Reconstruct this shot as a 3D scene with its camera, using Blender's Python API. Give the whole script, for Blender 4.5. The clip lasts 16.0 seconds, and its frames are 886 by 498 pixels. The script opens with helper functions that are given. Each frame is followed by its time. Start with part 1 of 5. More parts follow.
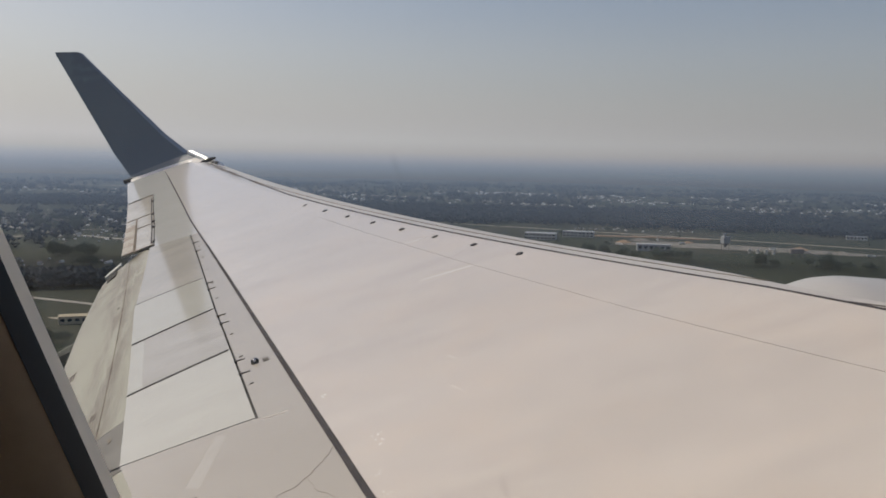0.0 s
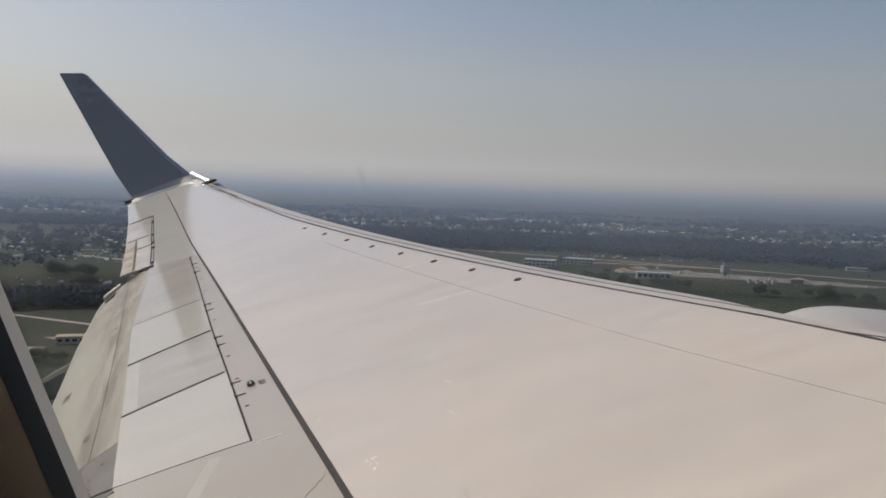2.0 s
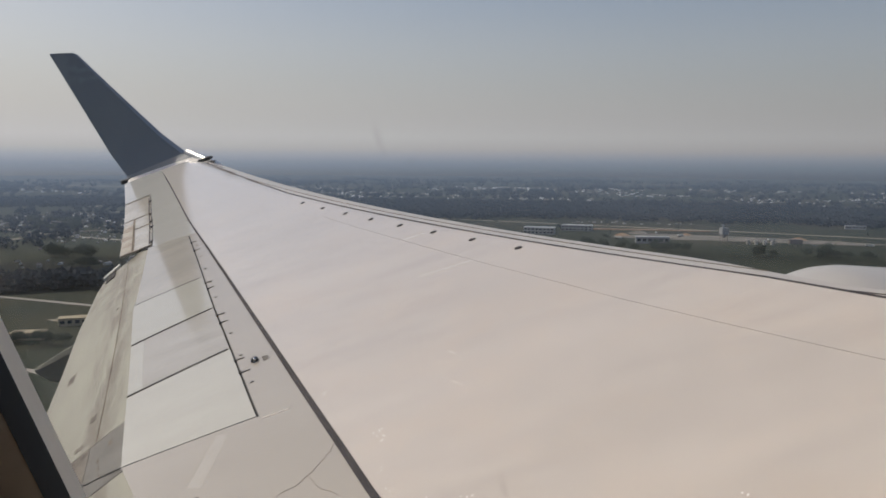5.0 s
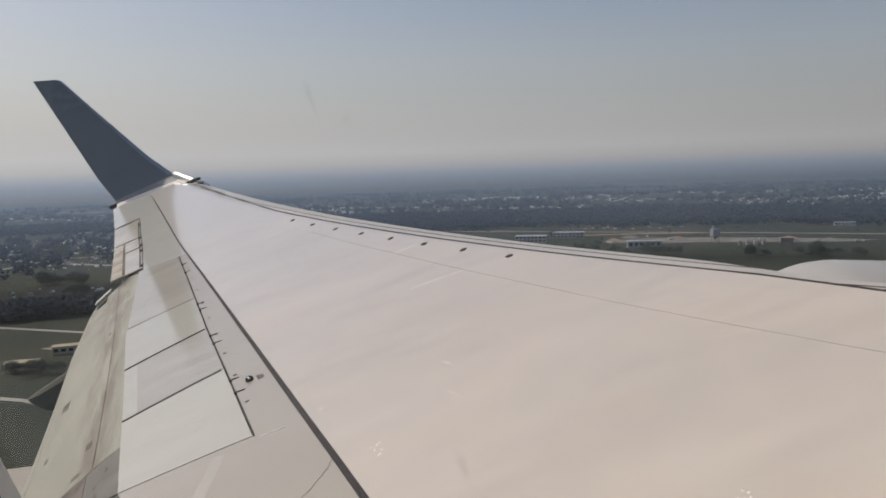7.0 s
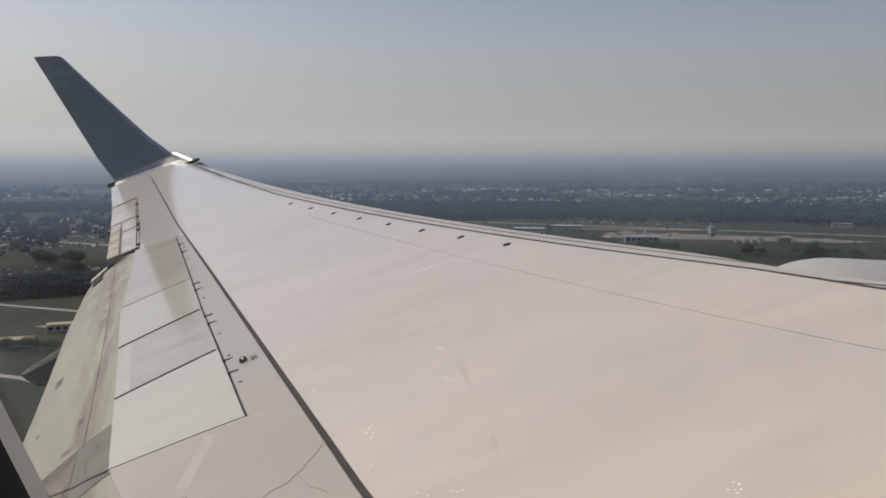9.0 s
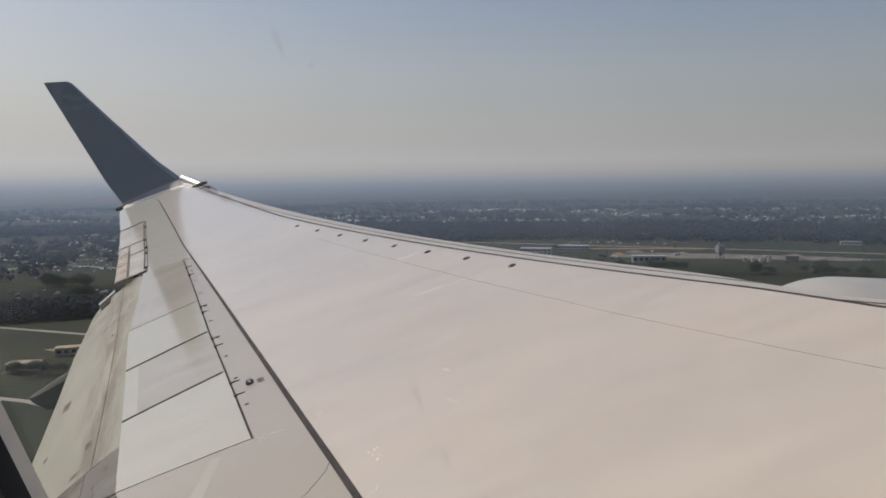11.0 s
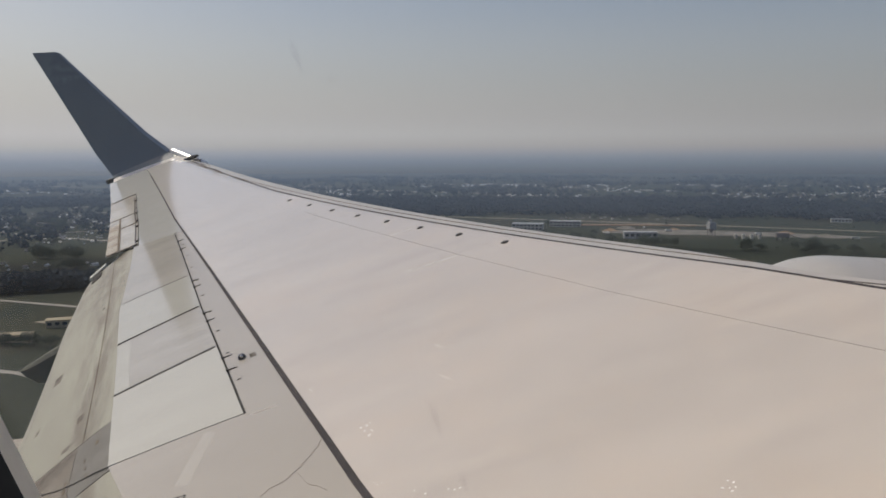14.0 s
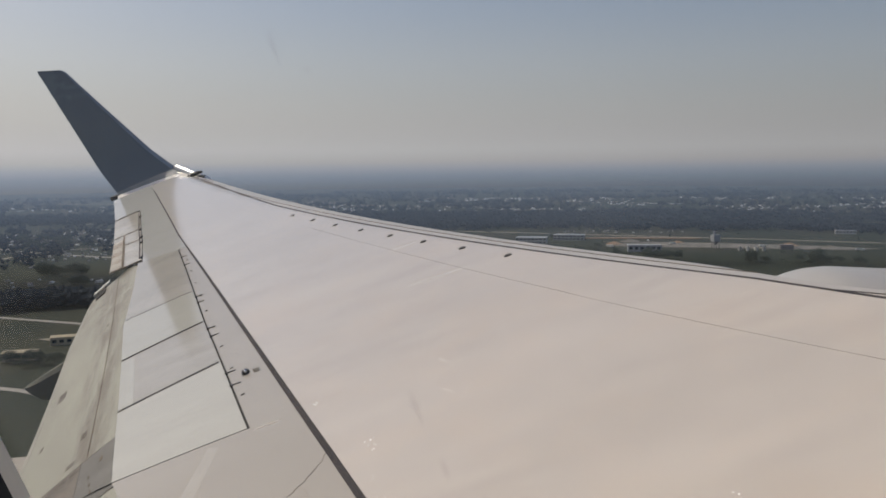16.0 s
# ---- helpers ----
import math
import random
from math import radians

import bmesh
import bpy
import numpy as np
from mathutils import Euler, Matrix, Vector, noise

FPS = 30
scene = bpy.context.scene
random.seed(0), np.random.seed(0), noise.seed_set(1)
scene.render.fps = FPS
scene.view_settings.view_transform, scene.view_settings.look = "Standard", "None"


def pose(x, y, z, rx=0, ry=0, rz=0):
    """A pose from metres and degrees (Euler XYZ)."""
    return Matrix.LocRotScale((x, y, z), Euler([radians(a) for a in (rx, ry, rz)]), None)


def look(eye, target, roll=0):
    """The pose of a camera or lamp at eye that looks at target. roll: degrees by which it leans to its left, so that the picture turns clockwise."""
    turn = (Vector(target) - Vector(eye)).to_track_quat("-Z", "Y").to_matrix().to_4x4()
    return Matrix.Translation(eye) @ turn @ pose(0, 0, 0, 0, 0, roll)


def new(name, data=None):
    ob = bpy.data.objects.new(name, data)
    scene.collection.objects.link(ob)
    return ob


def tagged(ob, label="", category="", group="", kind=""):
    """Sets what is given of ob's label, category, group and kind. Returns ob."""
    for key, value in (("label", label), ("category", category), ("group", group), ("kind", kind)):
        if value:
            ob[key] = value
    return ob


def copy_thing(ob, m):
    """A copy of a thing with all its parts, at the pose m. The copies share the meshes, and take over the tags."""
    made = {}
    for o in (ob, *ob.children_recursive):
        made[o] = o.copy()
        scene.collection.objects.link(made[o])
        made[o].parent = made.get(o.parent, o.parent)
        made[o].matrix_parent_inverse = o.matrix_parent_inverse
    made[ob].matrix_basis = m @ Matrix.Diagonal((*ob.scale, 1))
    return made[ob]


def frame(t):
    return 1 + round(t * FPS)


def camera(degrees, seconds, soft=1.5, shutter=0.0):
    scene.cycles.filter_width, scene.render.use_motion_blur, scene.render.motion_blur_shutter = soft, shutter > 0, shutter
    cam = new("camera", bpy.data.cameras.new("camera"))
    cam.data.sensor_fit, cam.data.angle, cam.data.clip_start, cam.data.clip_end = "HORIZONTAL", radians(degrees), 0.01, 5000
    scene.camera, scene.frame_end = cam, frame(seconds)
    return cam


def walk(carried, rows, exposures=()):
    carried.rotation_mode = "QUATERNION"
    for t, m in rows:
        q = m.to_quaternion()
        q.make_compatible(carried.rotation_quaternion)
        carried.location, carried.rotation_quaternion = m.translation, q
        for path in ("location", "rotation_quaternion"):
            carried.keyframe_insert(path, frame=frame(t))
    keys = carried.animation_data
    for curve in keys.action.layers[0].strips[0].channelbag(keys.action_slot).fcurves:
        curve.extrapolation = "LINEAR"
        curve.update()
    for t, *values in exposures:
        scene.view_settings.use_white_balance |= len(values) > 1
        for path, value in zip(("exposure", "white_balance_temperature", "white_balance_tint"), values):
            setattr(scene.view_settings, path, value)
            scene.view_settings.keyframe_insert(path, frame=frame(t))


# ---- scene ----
cam = camera(56.16, 16.0, soft=1.7)

# seconds, place in metres, turn in degrees
PATH = [
    (0, -0.011, -0.018, 110.022, 83.90, -1.27, -0.06),
    (0.5, -0.008, -0.016, 110.011, 83.51, -1.87, -0.40),
    (1, -0.016, 0.002, 110.018, 83.40, -1.94, -0.94),
    (1.5, 0.006, -0.029, 110.017, 86.04, -1.05, -0.65),
    (2, -0.002, -0.025, 110.019, 85.64, -2.09, 0.00),
    (2.5, -0.010, -0.002, 110.016, 84.74, -3.36, -0.86),
    (3, -0.005, 0.000, 110.011, 83.83, -2.48, -1.02),
    (3.5, -0.012, 0.003, 110.021, 83.69, -1.78, -1.11),
    (4, -0.008, -0.009, 110.016, 83.61, -1.37, -0.64),
    (6.5, -0.010, 0.007, 110.019, 83.81, 1.38, -0.81),
    (7, 0.002, 0.005, 110.005, 84.46, 1.88, -0.99),
    (7.5, 0.003, 0.000, 110.000, 84.65, 1.66, -0.62),
    (8, -0.008, 0.017, 109.994, 84.38, -0.09, -1.00),
    (8.5, -0.010, 0.019, 110.000, 83.41, -0.07, -1.13),
    (9, -0.000, 0.014, 109.983, 83.74, 0.17, -1.00),
    (11.5, 0.013, -0.013, 109.991, 85.26, 0.58, -0.51),
    (12, 0.005, -0.007, 109.994, 84.86, 0.38, -0.46),
    (12.5, 0.001, 0.003, 110.002, 83.79, 0.44, -1.26),
    (13, 0.002, 0.001, 109.995, 83.85, 0.05, -1.01),
    (13.5, 0.005, -0.006, 109.994, 84.49, -0.21, -0.64),
    (14, 0.006, -0.003, 110.000, 83.43, 0.16, -1.07),
    (14.5, 0.010, 0.005, 109.986, 83.73, 0.77, -1.25),
    (15, 0.006, 0.008, 109.982, 83.44, -0.21, -1.24),
    (15.5, 0.001, 0.001, 109.995, 84.11, -0.22, -0.79),
    (16, 0.012, -0.006, 109.994, 84.43, 0.61, -0.85),
]
walk(cam, [(t, pose(x, y, z, rx, ry, rz)) for t, x, y, z, rx, ry, rz in PATH],
     exposures=((0, 0.04), (4, 0.04), (6.5, 0.06), (9, 0.06), (11.5, 0.0), (16, -0.02)))

# ---------------------------------------------------------------- light
SUN_ELEVATION, SUN_TURN = 46.0, -67.0     # degrees; turn from +y towards +x
world = bpy.data.worlds.new("hazy_sky")
scene.world = world
world.use_nodes = True
wn = world.node_tree.nodes
sky = wn.new("ShaderNodeTexSky")
sky.sky_type = "NISHITA"
sky.sun_disc = False
sky.sun_elevation = radians(SUN_ELEVATION)
sky.sun_rotation = radians(SUN_TURN)
sky.altitude = 100
sky.air_density, sky.dust_density, sky.ozone_density = 1.0, 4.0, 1.0
soften = wn.new("ShaderNodeHueSaturation")     # thin high haze takes most of the colour out of the sky
soften.inputs["Saturation"].default_value = 1.08
tone = wn.new("ShaderNodeMix")
tone.data_type, tone.blend_type = "RGBA", "MULTIPLY"
tone.inputs["Factor"].default_value = 1.0
tone.inputs["B"].default_value = (1.0, 0.99, 1.015, 1)
world.node_tree.links.new(sky.outputs[0], soften.inputs["Color"])
world.node_tree.links.new(soften.outputs[0], tone.inputs["A"])
world.node_tree.links.new(tone.outputs["Result"], wn["Background"].inputs[0])
wn["Background"].inputs[1].default_value = 0.097

sun_data = bpy.data.lights.new("sun", "SUN")
sun_data.energy, sun_data.angle, sun_data.color = 2.3, radians(1.2), (1.0, 0.915, 0.72)
sun = new("sun", sun_data)
toward = Vector((math.sin(radians(SUN_TURN)) * math.cos(radians(SUN_ELEVATION)),
                 math.cos(radians(SUN_TURN)) * math.cos(radians(SUN_ELEVATION)), math.sin(radians(SUN_ELEVATION))))
sun.matrix_world = look(toward * 300, (0, 0, 0))


# ---------------------------------------------------------------- materials
def material(name, base, rough=0.6, metal=0.0, dark=None, scale=4.0, amount=0.5, fine=40.0, bump=0.0, coat=0.0,
             stretch=(1, 1, 1), per_object=0.0, per_island=0.0, rough_var=0.1, spec=0.5):
    """Two scales of variation between base and dark, with fine relief."""
    m = bpy.data.materials.new(name)
    m.use_nodes = True
    n, l = m.node_tree.nodes, m.node_tree.links
    b = n["Principled BSDF"]
    b.inputs["Metallic"].default_value = metal
    b.inputs["Specular IOR Level"].default_value = spec
    b.inputs["Coat Weight"].default_value = coat
    b.inputs["Coat Roughness"].default_value = 0.08
    co = n.new("ShaderNodeTexCoord")
    mp = n.new("ShaderNodeMapping")
    mp.inputs["Scale"].default_value = stretch
    l.new(co.outputs["Object"], mp.inputs["Vector"])
    big, small = n.new("ShaderNodeTexNoise"), n.new("ShaderNodeTexNoise")
    big.inputs["Scale"].default_value, big.inputs["Detail"].default_value = scale, 4
    small.inputs["Scale"].default_value, small.inputs["Detail"].default_value = fine, 6
    for tex in (big, small):
        l.new(mp.outputs[0], tex.inputs["Vector"])
    mean = n.new("ShaderNodeMix")
    mean.inputs["Factor"].default_value = 0.35
    l.new(big.outputs["Fac"], mean.inputs["A"])
    l.new(small.outputs["Fac"], mean.inputs["B"])
    ramp = n.new("ShaderNodeValToRGB")
    dark = dark or tuple(v * 0.6 for v in base)
    ramp.color_ramp.elements[0].position, ramp.color_ramp.elements[1].position = 0.5 - 0.2 / max(amount, 0.05) * 0.5, 0.5 + 0.12 / max(amount, 0.05) * 0.5
    ramp.color_ramp.elements[0].color = (*dark, 1)
    ramp.color_ramp.elements[1].color = (*base, 1)
    l.new(mean.outputs["Result"], ramp.inputs[0])
    colour = ramp.outputs[0]
    if per_object or per_island:
        info = n.new("ShaderNodeObjectInfo") if per_object else n.new("ShaderNodeNewGeometry")
        hsv = n.new("ShaderNodeHueSaturation")
        rng = n.new("ShaderNodeMapRange")
        k = per_object or per_island
        rng.inputs["To Min"].default_value, rng.inputs["To Max"].default_value = 1 - k, 1 + k
        l.new(info.outputs["Random" if per_object else "Random Per Island"], rng.inputs["Value"])
        l.new(rng.outputs[0], hsv.inputs["Value"])
        l.new(colour, hsv.inputs["Color"])
        colour = hsv.outputs[0]
    l.new(colour, b.inputs["Base Color"])
    rr = n.new("ShaderNodeMapRange")
    rr.inputs["To Min"].default_value, rr.inputs["To Max"].default_value = max(0.02, rough - rough_var), min(1, rough + rough_var)
    l.new(mean.outputs["Result"], rr.inputs["Value"])
    l.new(rr.outputs[0], b.inputs["Roughness"])
    if bump:
        bp = n.new("ShaderNodeBump")
        bp.inputs["Strength"].default_value, bp.inputs["Distance"].default_value = bump, 0.01
        l.new(small.outputs["Fac"], bp.inputs["Height"])
        l.new(bp.outputs[0], b.inputs["Normal"])
    return m




def wing_paint():
    m = material("grey_wing_paint", (0.548, 0.495, 0.442), 0.16, dark=(0.462, 0.418, 0.374), scale=0.8, fine=5, amount=0.4, stretch=(0.5, 0.9, 1), coat=0.3, rough_var=0.04)
    n, l = m.node_tree.nodes, m.node_tree.links
    b = n["Principled BSDF"]
    base = b.inputs["Base Color"].links[0].from_socket
    co, mp, tex, rng_, mix = (n.new(k) for k in ("ShaderNodeTexCoord", "ShaderNodeMapping", "ShaderNodeTexNoise", "ShaderNodeMapRange", "ShaderNodeMix"))
    mp.inputs["Scale"].default_value = (0.38, 1.7, 1)
    mp.inputs["Rotation"].default_value = (0, 0, radians(4))
    tex.inputs["Scale"].default_value, tex.inputs["Detail"].default_value, tex.inputs["Roughness"].default_value = 1.6, 5, 0.6
    rng_.inputs["From Min"].default_value, rng_.inputs["From Max"].default_value = 0.50, 0.78
    rng_.inputs["To Max"].default_value = 0.24
    mix.data_type = "RGBA"
    mix.inputs["B"].default_value = (0.33, 0.295, 0.27, 1)
    l.new(co.outputs["Object"], mp.inputs["Vector"])
    l.new(mp.outputs[0], tex.inputs["Vector"])
    l.new(tex.outputs["Fac"], rng_.inputs["Value"])
    l.new(rng_.outputs[0], mix.inputs["Factor"])
    warm, blot, soft = n.new("ShaderNodeMix"), n.new("ShaderNodeTexNoise"), n.new("ShaderNodeMapRange")     # yellowed blotches
    blot.inputs["Scale"].default_value, blot.inputs["Detail"].default_value, blot.inputs["Roughness"].default_value = 1.1, 6, 0.65
    soft.inputs["From Min"].default_value, soft.inputs["From Max"].default_value = 0.46, 0.74
    soft.inputs["To Max"].default_value = 0.55
    warm.data_type = "RGBA"
    warm.inputs["B"].default_value = (0.565, 0.475, 0.388, 1)
    l.new(co.outputs["Object"], blot.inputs["Vector"])
    l.new(blot.outputs["Fac"], soft.inputs["Value"])
    l.new(soft.outputs[0], warm.inputs["Factor"])
    l.new(base, warm.inputs["A"])
    l.new(warm.outputs["Result"], mix.inputs["A"])
    where, tip_ramp, tip_grey = n.new("ShaderNodeSeparateXYZ"), n.new("ShaderNodeMapRange"), n.new("ShaderNodeMix")     # grazing sky reflection painted as a greyer tone towards the tip
    tip_ramp.inputs["From Min"].default_value, tip_ramp.inputs["From Max"].default_value = 7.5, 15.0
    tip_ramp.inputs["To Max"].default_value = 0.75
    tip_grey.data_type = "RGBA"
    tip_grey.inputs["B"].default_value = (0.525, 0.505, 0.478, 1)
    l.new(co.outputs["Object"], where.inputs[0])
    l.new(where.outputs[1], tip_ramp.inputs["Value"])
    l.new(tip_ramp.outputs[0], tip_grey.inputs["Factor"])
    l.new(mix.outputs["Result"], tip_grey.inputs["A"])
    l.new(tip_grey.outputs["Result"], b.inputs["Base Color"])
    return m


PAINT = wing_paint()
REAR = material("aged_wing_paint", (0.37, 0.338, 0.29), 0.18, dark=(0.335, 0.302, 0.257), scale=1.0, fine=8, amount=0.35, stretch=(0.4, 1.4, 1), coat=0.15, rough_var=0.04)
CHIP = material("bare_chip", (0.88, 0.88, 0.86), 0.3, scale=20, fine=60)
STRIPE = material("touched_up_paint", (0.40, 0.37, 0.325), 0.2, dark=(0.375, 0.345, 0.298), scale=6, fine=30, amount=0.3)
PANEL = material("pale_spoiler_paint", (0.445, 0.435, 0.39), 0.10, dark=(0.40, 0.388, 0.345), scale=2.0, fine=18, rough_var=0.03, spec=0.28, amount=0.4, stretch=(0.4, 1.5, 1), coat=0.12, per_object=0.05)
TIP = material("grey_tip_paint", (0.455, 0.45, 0.428), 0.10, dark=(0.395, 0.39, 0.37), scale=2.0, fine=18, rough_var=0.03, spec=0.28, amount=0.4, stretch=(0.4, 1.5, 1), coat=0.12)
# Greyer copy of the spoiler paint: duller reflection put into the colour.
PANEL_GREY = material("greyer_spoiler_paint", (0.40, 0.378, 0.34), 0.12, dark=(0.33, 0.31, 0.28), scale=2.0, fine=14, amount=0.45, stretch=(0.35, 1.8, 1), spec=0.28, coat=0.1, rough_var=0.03)
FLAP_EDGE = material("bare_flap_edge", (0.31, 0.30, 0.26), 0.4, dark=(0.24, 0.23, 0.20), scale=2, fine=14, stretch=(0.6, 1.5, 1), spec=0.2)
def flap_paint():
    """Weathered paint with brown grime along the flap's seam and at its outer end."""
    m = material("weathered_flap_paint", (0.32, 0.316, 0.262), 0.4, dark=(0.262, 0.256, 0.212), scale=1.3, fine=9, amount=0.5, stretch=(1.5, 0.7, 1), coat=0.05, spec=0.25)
    n, l = m.node_tree.nodes, m.node_tree.links
    b = n["Principled BSDF"]
    base = b.inputs["Base Color"].links[0].from_socket
    co, sep = n.new("ShaderNodeTexCoord"), n.new("ShaderNodeSeparateXYZ")
    l.new(co.outputs["Object"], sep.inputs[0])

    def calc(op, a, c=None):
        q = n.new("ShaderNodeMath")
        q.operation = op
        q.use_clamp = op == "SUBTRACT"
        for i, v in enumerate((a, c)):
            if v is None:
                continue
            if isinstance(v, (int, float)):
                q.inputs[i].default_value = v
            else:
                l.new(v, q.inputs[i])
        return q.outputs[0]

    def grain(scale, stretch, turn, low, high):
        mp, tex, r = n.new("ShaderNodeMapping"), n.new("ShaderNodeTexNoise"), n.new("ShaderNodeMapRange")
        mp.inputs["Scale"].default_value = stretch
        mp.inputs["Rotation"].default_value = (0, 0, radians(turn))
        tex.inputs["Scale"].default_value, tex.inputs["Detail"].default_value, tex.inputs["Roughness"].default_value = scale, 6, 0.62
        r.inputs["From Min"].default_value, r.inputs["From Max"].default_value = low, high
        l.new(span.outputs[0], mp.inputs["Vector"])
        l.new(mp.outputs[0], tex.inputs["Vector"])
        l.new(tex.outputs["Fac"], r.inputs["Value"])
        return r.outputs[0]

    x, y = sep.outputs[0], sep.outputs[1]
    along = calc("ADD", calc("ADD", x, calc("MULTIPLY", y, 0.2713)), 3.21)      # metres behind or ahead of the seam
    span = n.new("ShaderNodeCombineXYZ")
    l.new(along, span.inputs[0])
    l.new(y, span.inputs[1])
    seam = calc("SUBTRACT", 1.0, calc("MULTIPLY", calc("ABSOLUTE", along), 3.4))
    outer = calc("MULTIPLY", calc("SUBTRACT", y, 9.7), 0.8)
    streaks = grain(2.2, (3.2, 0.45, 1), 0, 0.38, 0.62)
    blots = grain(2.4, (1, 1, 1), 0, 0.42, 0.66)
    amount = calc("MINIMUM", calc("ADD", calc("MULTIPLY", seam, calc("MULTIPLY", streaks, 1.0)), calc("ADD", calc("MULTIPLY", outer, calc("MULTIPLY", blots, 0.9)), calc("MULTIPLY", streaks, 0.17))), 0.85)
    mix = n.new("ShaderNodeMix")
    mix.data_type = "RGBA"
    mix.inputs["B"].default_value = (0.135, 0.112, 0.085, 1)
    l.new(amount, mix.inputs["Factor"])
    l.new(base, mix.inputs["A"])
    l.new(mix.outputs["Result"], b.inputs["Base Color"])
    return m


FLAP = flap_paint()
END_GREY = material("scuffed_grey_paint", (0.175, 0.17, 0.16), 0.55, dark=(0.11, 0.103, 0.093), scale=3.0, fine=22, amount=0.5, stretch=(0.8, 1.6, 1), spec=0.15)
# Fairing's shaded side and the ground's reflection, put into one dark olive.
FAIRING = material("olive_fairing_shade", (0.12, 0.12, 0.098), 0.6, dark=(0.08, 0.08, 0.065), scale=2.5, fine=20, spec=0.15)
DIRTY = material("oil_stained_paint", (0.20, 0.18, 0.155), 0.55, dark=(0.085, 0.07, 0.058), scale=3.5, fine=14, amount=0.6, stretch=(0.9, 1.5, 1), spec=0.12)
NACELLE = material("grey_nacelle_paint", (0.47, 0.445, 0.415), 0.3, dark=(0.41, 0.39, 0.365), scale=1.2, fine=9, amount=0.4, coat=0.2)
SLAT = material("slat_paint", (0.49, 0.45, 0.405), 0.35, dark=(0.41, 0.375, 0.34), scale=1.5, fine=15, stretch=(1, 0.4, 1), coat=0.3)
WINGLET = material("blue_grey_winglet_paint", (0.125, 0.155, 0.18), 0.26, dark=(0.10, 0.125, 0.15), scale=0.9, fine=8, spec=0.35, coat=0.12)
EDGE_BLUE = material("blue_edge_highlight", (0.20, 0.25, 0.32), 0.3, dark=(0.15, 0.19, 0.25), scale=3, fine=20, spec=0.3)
BRIGHT = material("polished_metal", (0.80, 0.80, 0.80), 0.16, metal=1.0, dark=(0.66, 0.66, 0.66), scale=3, fine=30, rough_var=0.05)
SEAL = material("dark_rubber_seal", (0.055, 0.048, 0.05), 0.9, dark=(0.03, 0.027, 0.028), scale=3, fine=25, spec=0.12)
SEALANT = material("grey_joint_sealant", (0.37, 0.33, 0.295), 0.7, dark=(0.25, 0.22, 0.195), scale=6, fine=40, spec=0.2)
JOINT = material("spar_joint_filler", (0.42, 0.375, 0.33), 0.6, dark=(0.29, 0.255, 0.225), scale=2.5, fine=20, amount=0.7, spec=0.2)
FAINT = material("faded_joint", (0.49, 0.437, 0.388), 0.4, dark=(0.42, 0.375, 0.335), scale=3, fine=20, spec=0.2)
# Near-black that puts the shade of gaps and notches into the colour.
CORE = material("gap_shade", (0.05, 0.047, 0.045), 0.8, dark=(0.03, 0.028, 0.026), scale=4, fine=30, spec=0.1)
TAB = material("stained_tab_paint", (0.40, 0.37, 0.32), 0.4, dark=(0.20, 0.15, 0.105), scale=2.5, fine=9, amount=0.6, stretch=(1, 1.6, 1), spec=0.15)
AILERON = material("grimy_aileron_paint", (0.455, 0.437, 0.395), 0.2, dark=(0.33, 0.295, 0.25), scale=2.2, fine=10, amount=0.5, stretch=(0.8, 1.4, 1), spec=0.28)
RUST = material("brown_streaks", (0.20, 0.165, 0.13), 0.8, dark=(0.06, 0.048, 0.038), scale=5, fine=20, spec=0.06)
BLACK = material("black_fitting", (0.02, 0.02, 0.022), 0.35, scale=10, fine=50, spec=0.3)
FRAME = material("beige_window_reveal", (0.86, 0.81, 0.71), 0.5, dark=(0.80, 0.74, 0.64), scale=20, fine=120, bump=0.1)
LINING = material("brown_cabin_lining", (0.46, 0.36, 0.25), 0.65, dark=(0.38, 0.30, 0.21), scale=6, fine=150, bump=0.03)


def pane_material():
    m = bpy.data.materials.new("dusty_acrylic_pane")
    m.use_nodes = True
    n, l = m.node_tree.nodes, m.node_tree.links
    out = n["Material Output"]
    n.remove(n["Principled BSDF"])
    clear, gloss, dust = n.new("ShaderNodeBsdfTransparent"), n.new("ShaderNodeBsdfGlossy"), n.new("ShaderNodeBsdfTranslucent")
    gloss.inputs["Roughness"].default_value = 0.05
    # Bluish dust film, doubling as an added haze veil that lifts the darks.
    dust.inputs["Color"].default_value = (0.78, 0.84, 0.92, 1)
    a, b = n.new("ShaderNodeMixShader"), n.new("ShaderNodeMixShader")
    a.inputs[0].default_value = 0.015
    co, tex, rng = n.new("ShaderNodeTexCoord"), n.new("ShaderNodeTexNoise"), n.new("ShaderNodeMapRange")
    tex.inputs["Scale"].default_value, tex.inputs["Detail"].default_value = 22, 5
    rng.inputs["From Min"].default_value, rng.inputs["From Max"].default_value = 0.3, 0.75
    rng.inputs["To Min"].default_value, rng.inputs["To Max"].default_value = 0.012, 0.025
    l.new(co.outputs["Object"], tex.inputs["Vector"])
    l.new(tex.outputs["Fac"], rng.inputs["Value"])
    l.new(clear.outputs[0], a.inputs[1])
    l.new(gloss.outputs[0], a.inputs[2])
    l.new(rng.outputs[0], b.inputs[0])
    l.new(a.outputs[0], b.inputs[1])
    l.new(dust.outputs[0], b.inputs[2])
    l.new(b.outputs[0], out.inputs["Surface"])
    return m


PANE = pane_material()


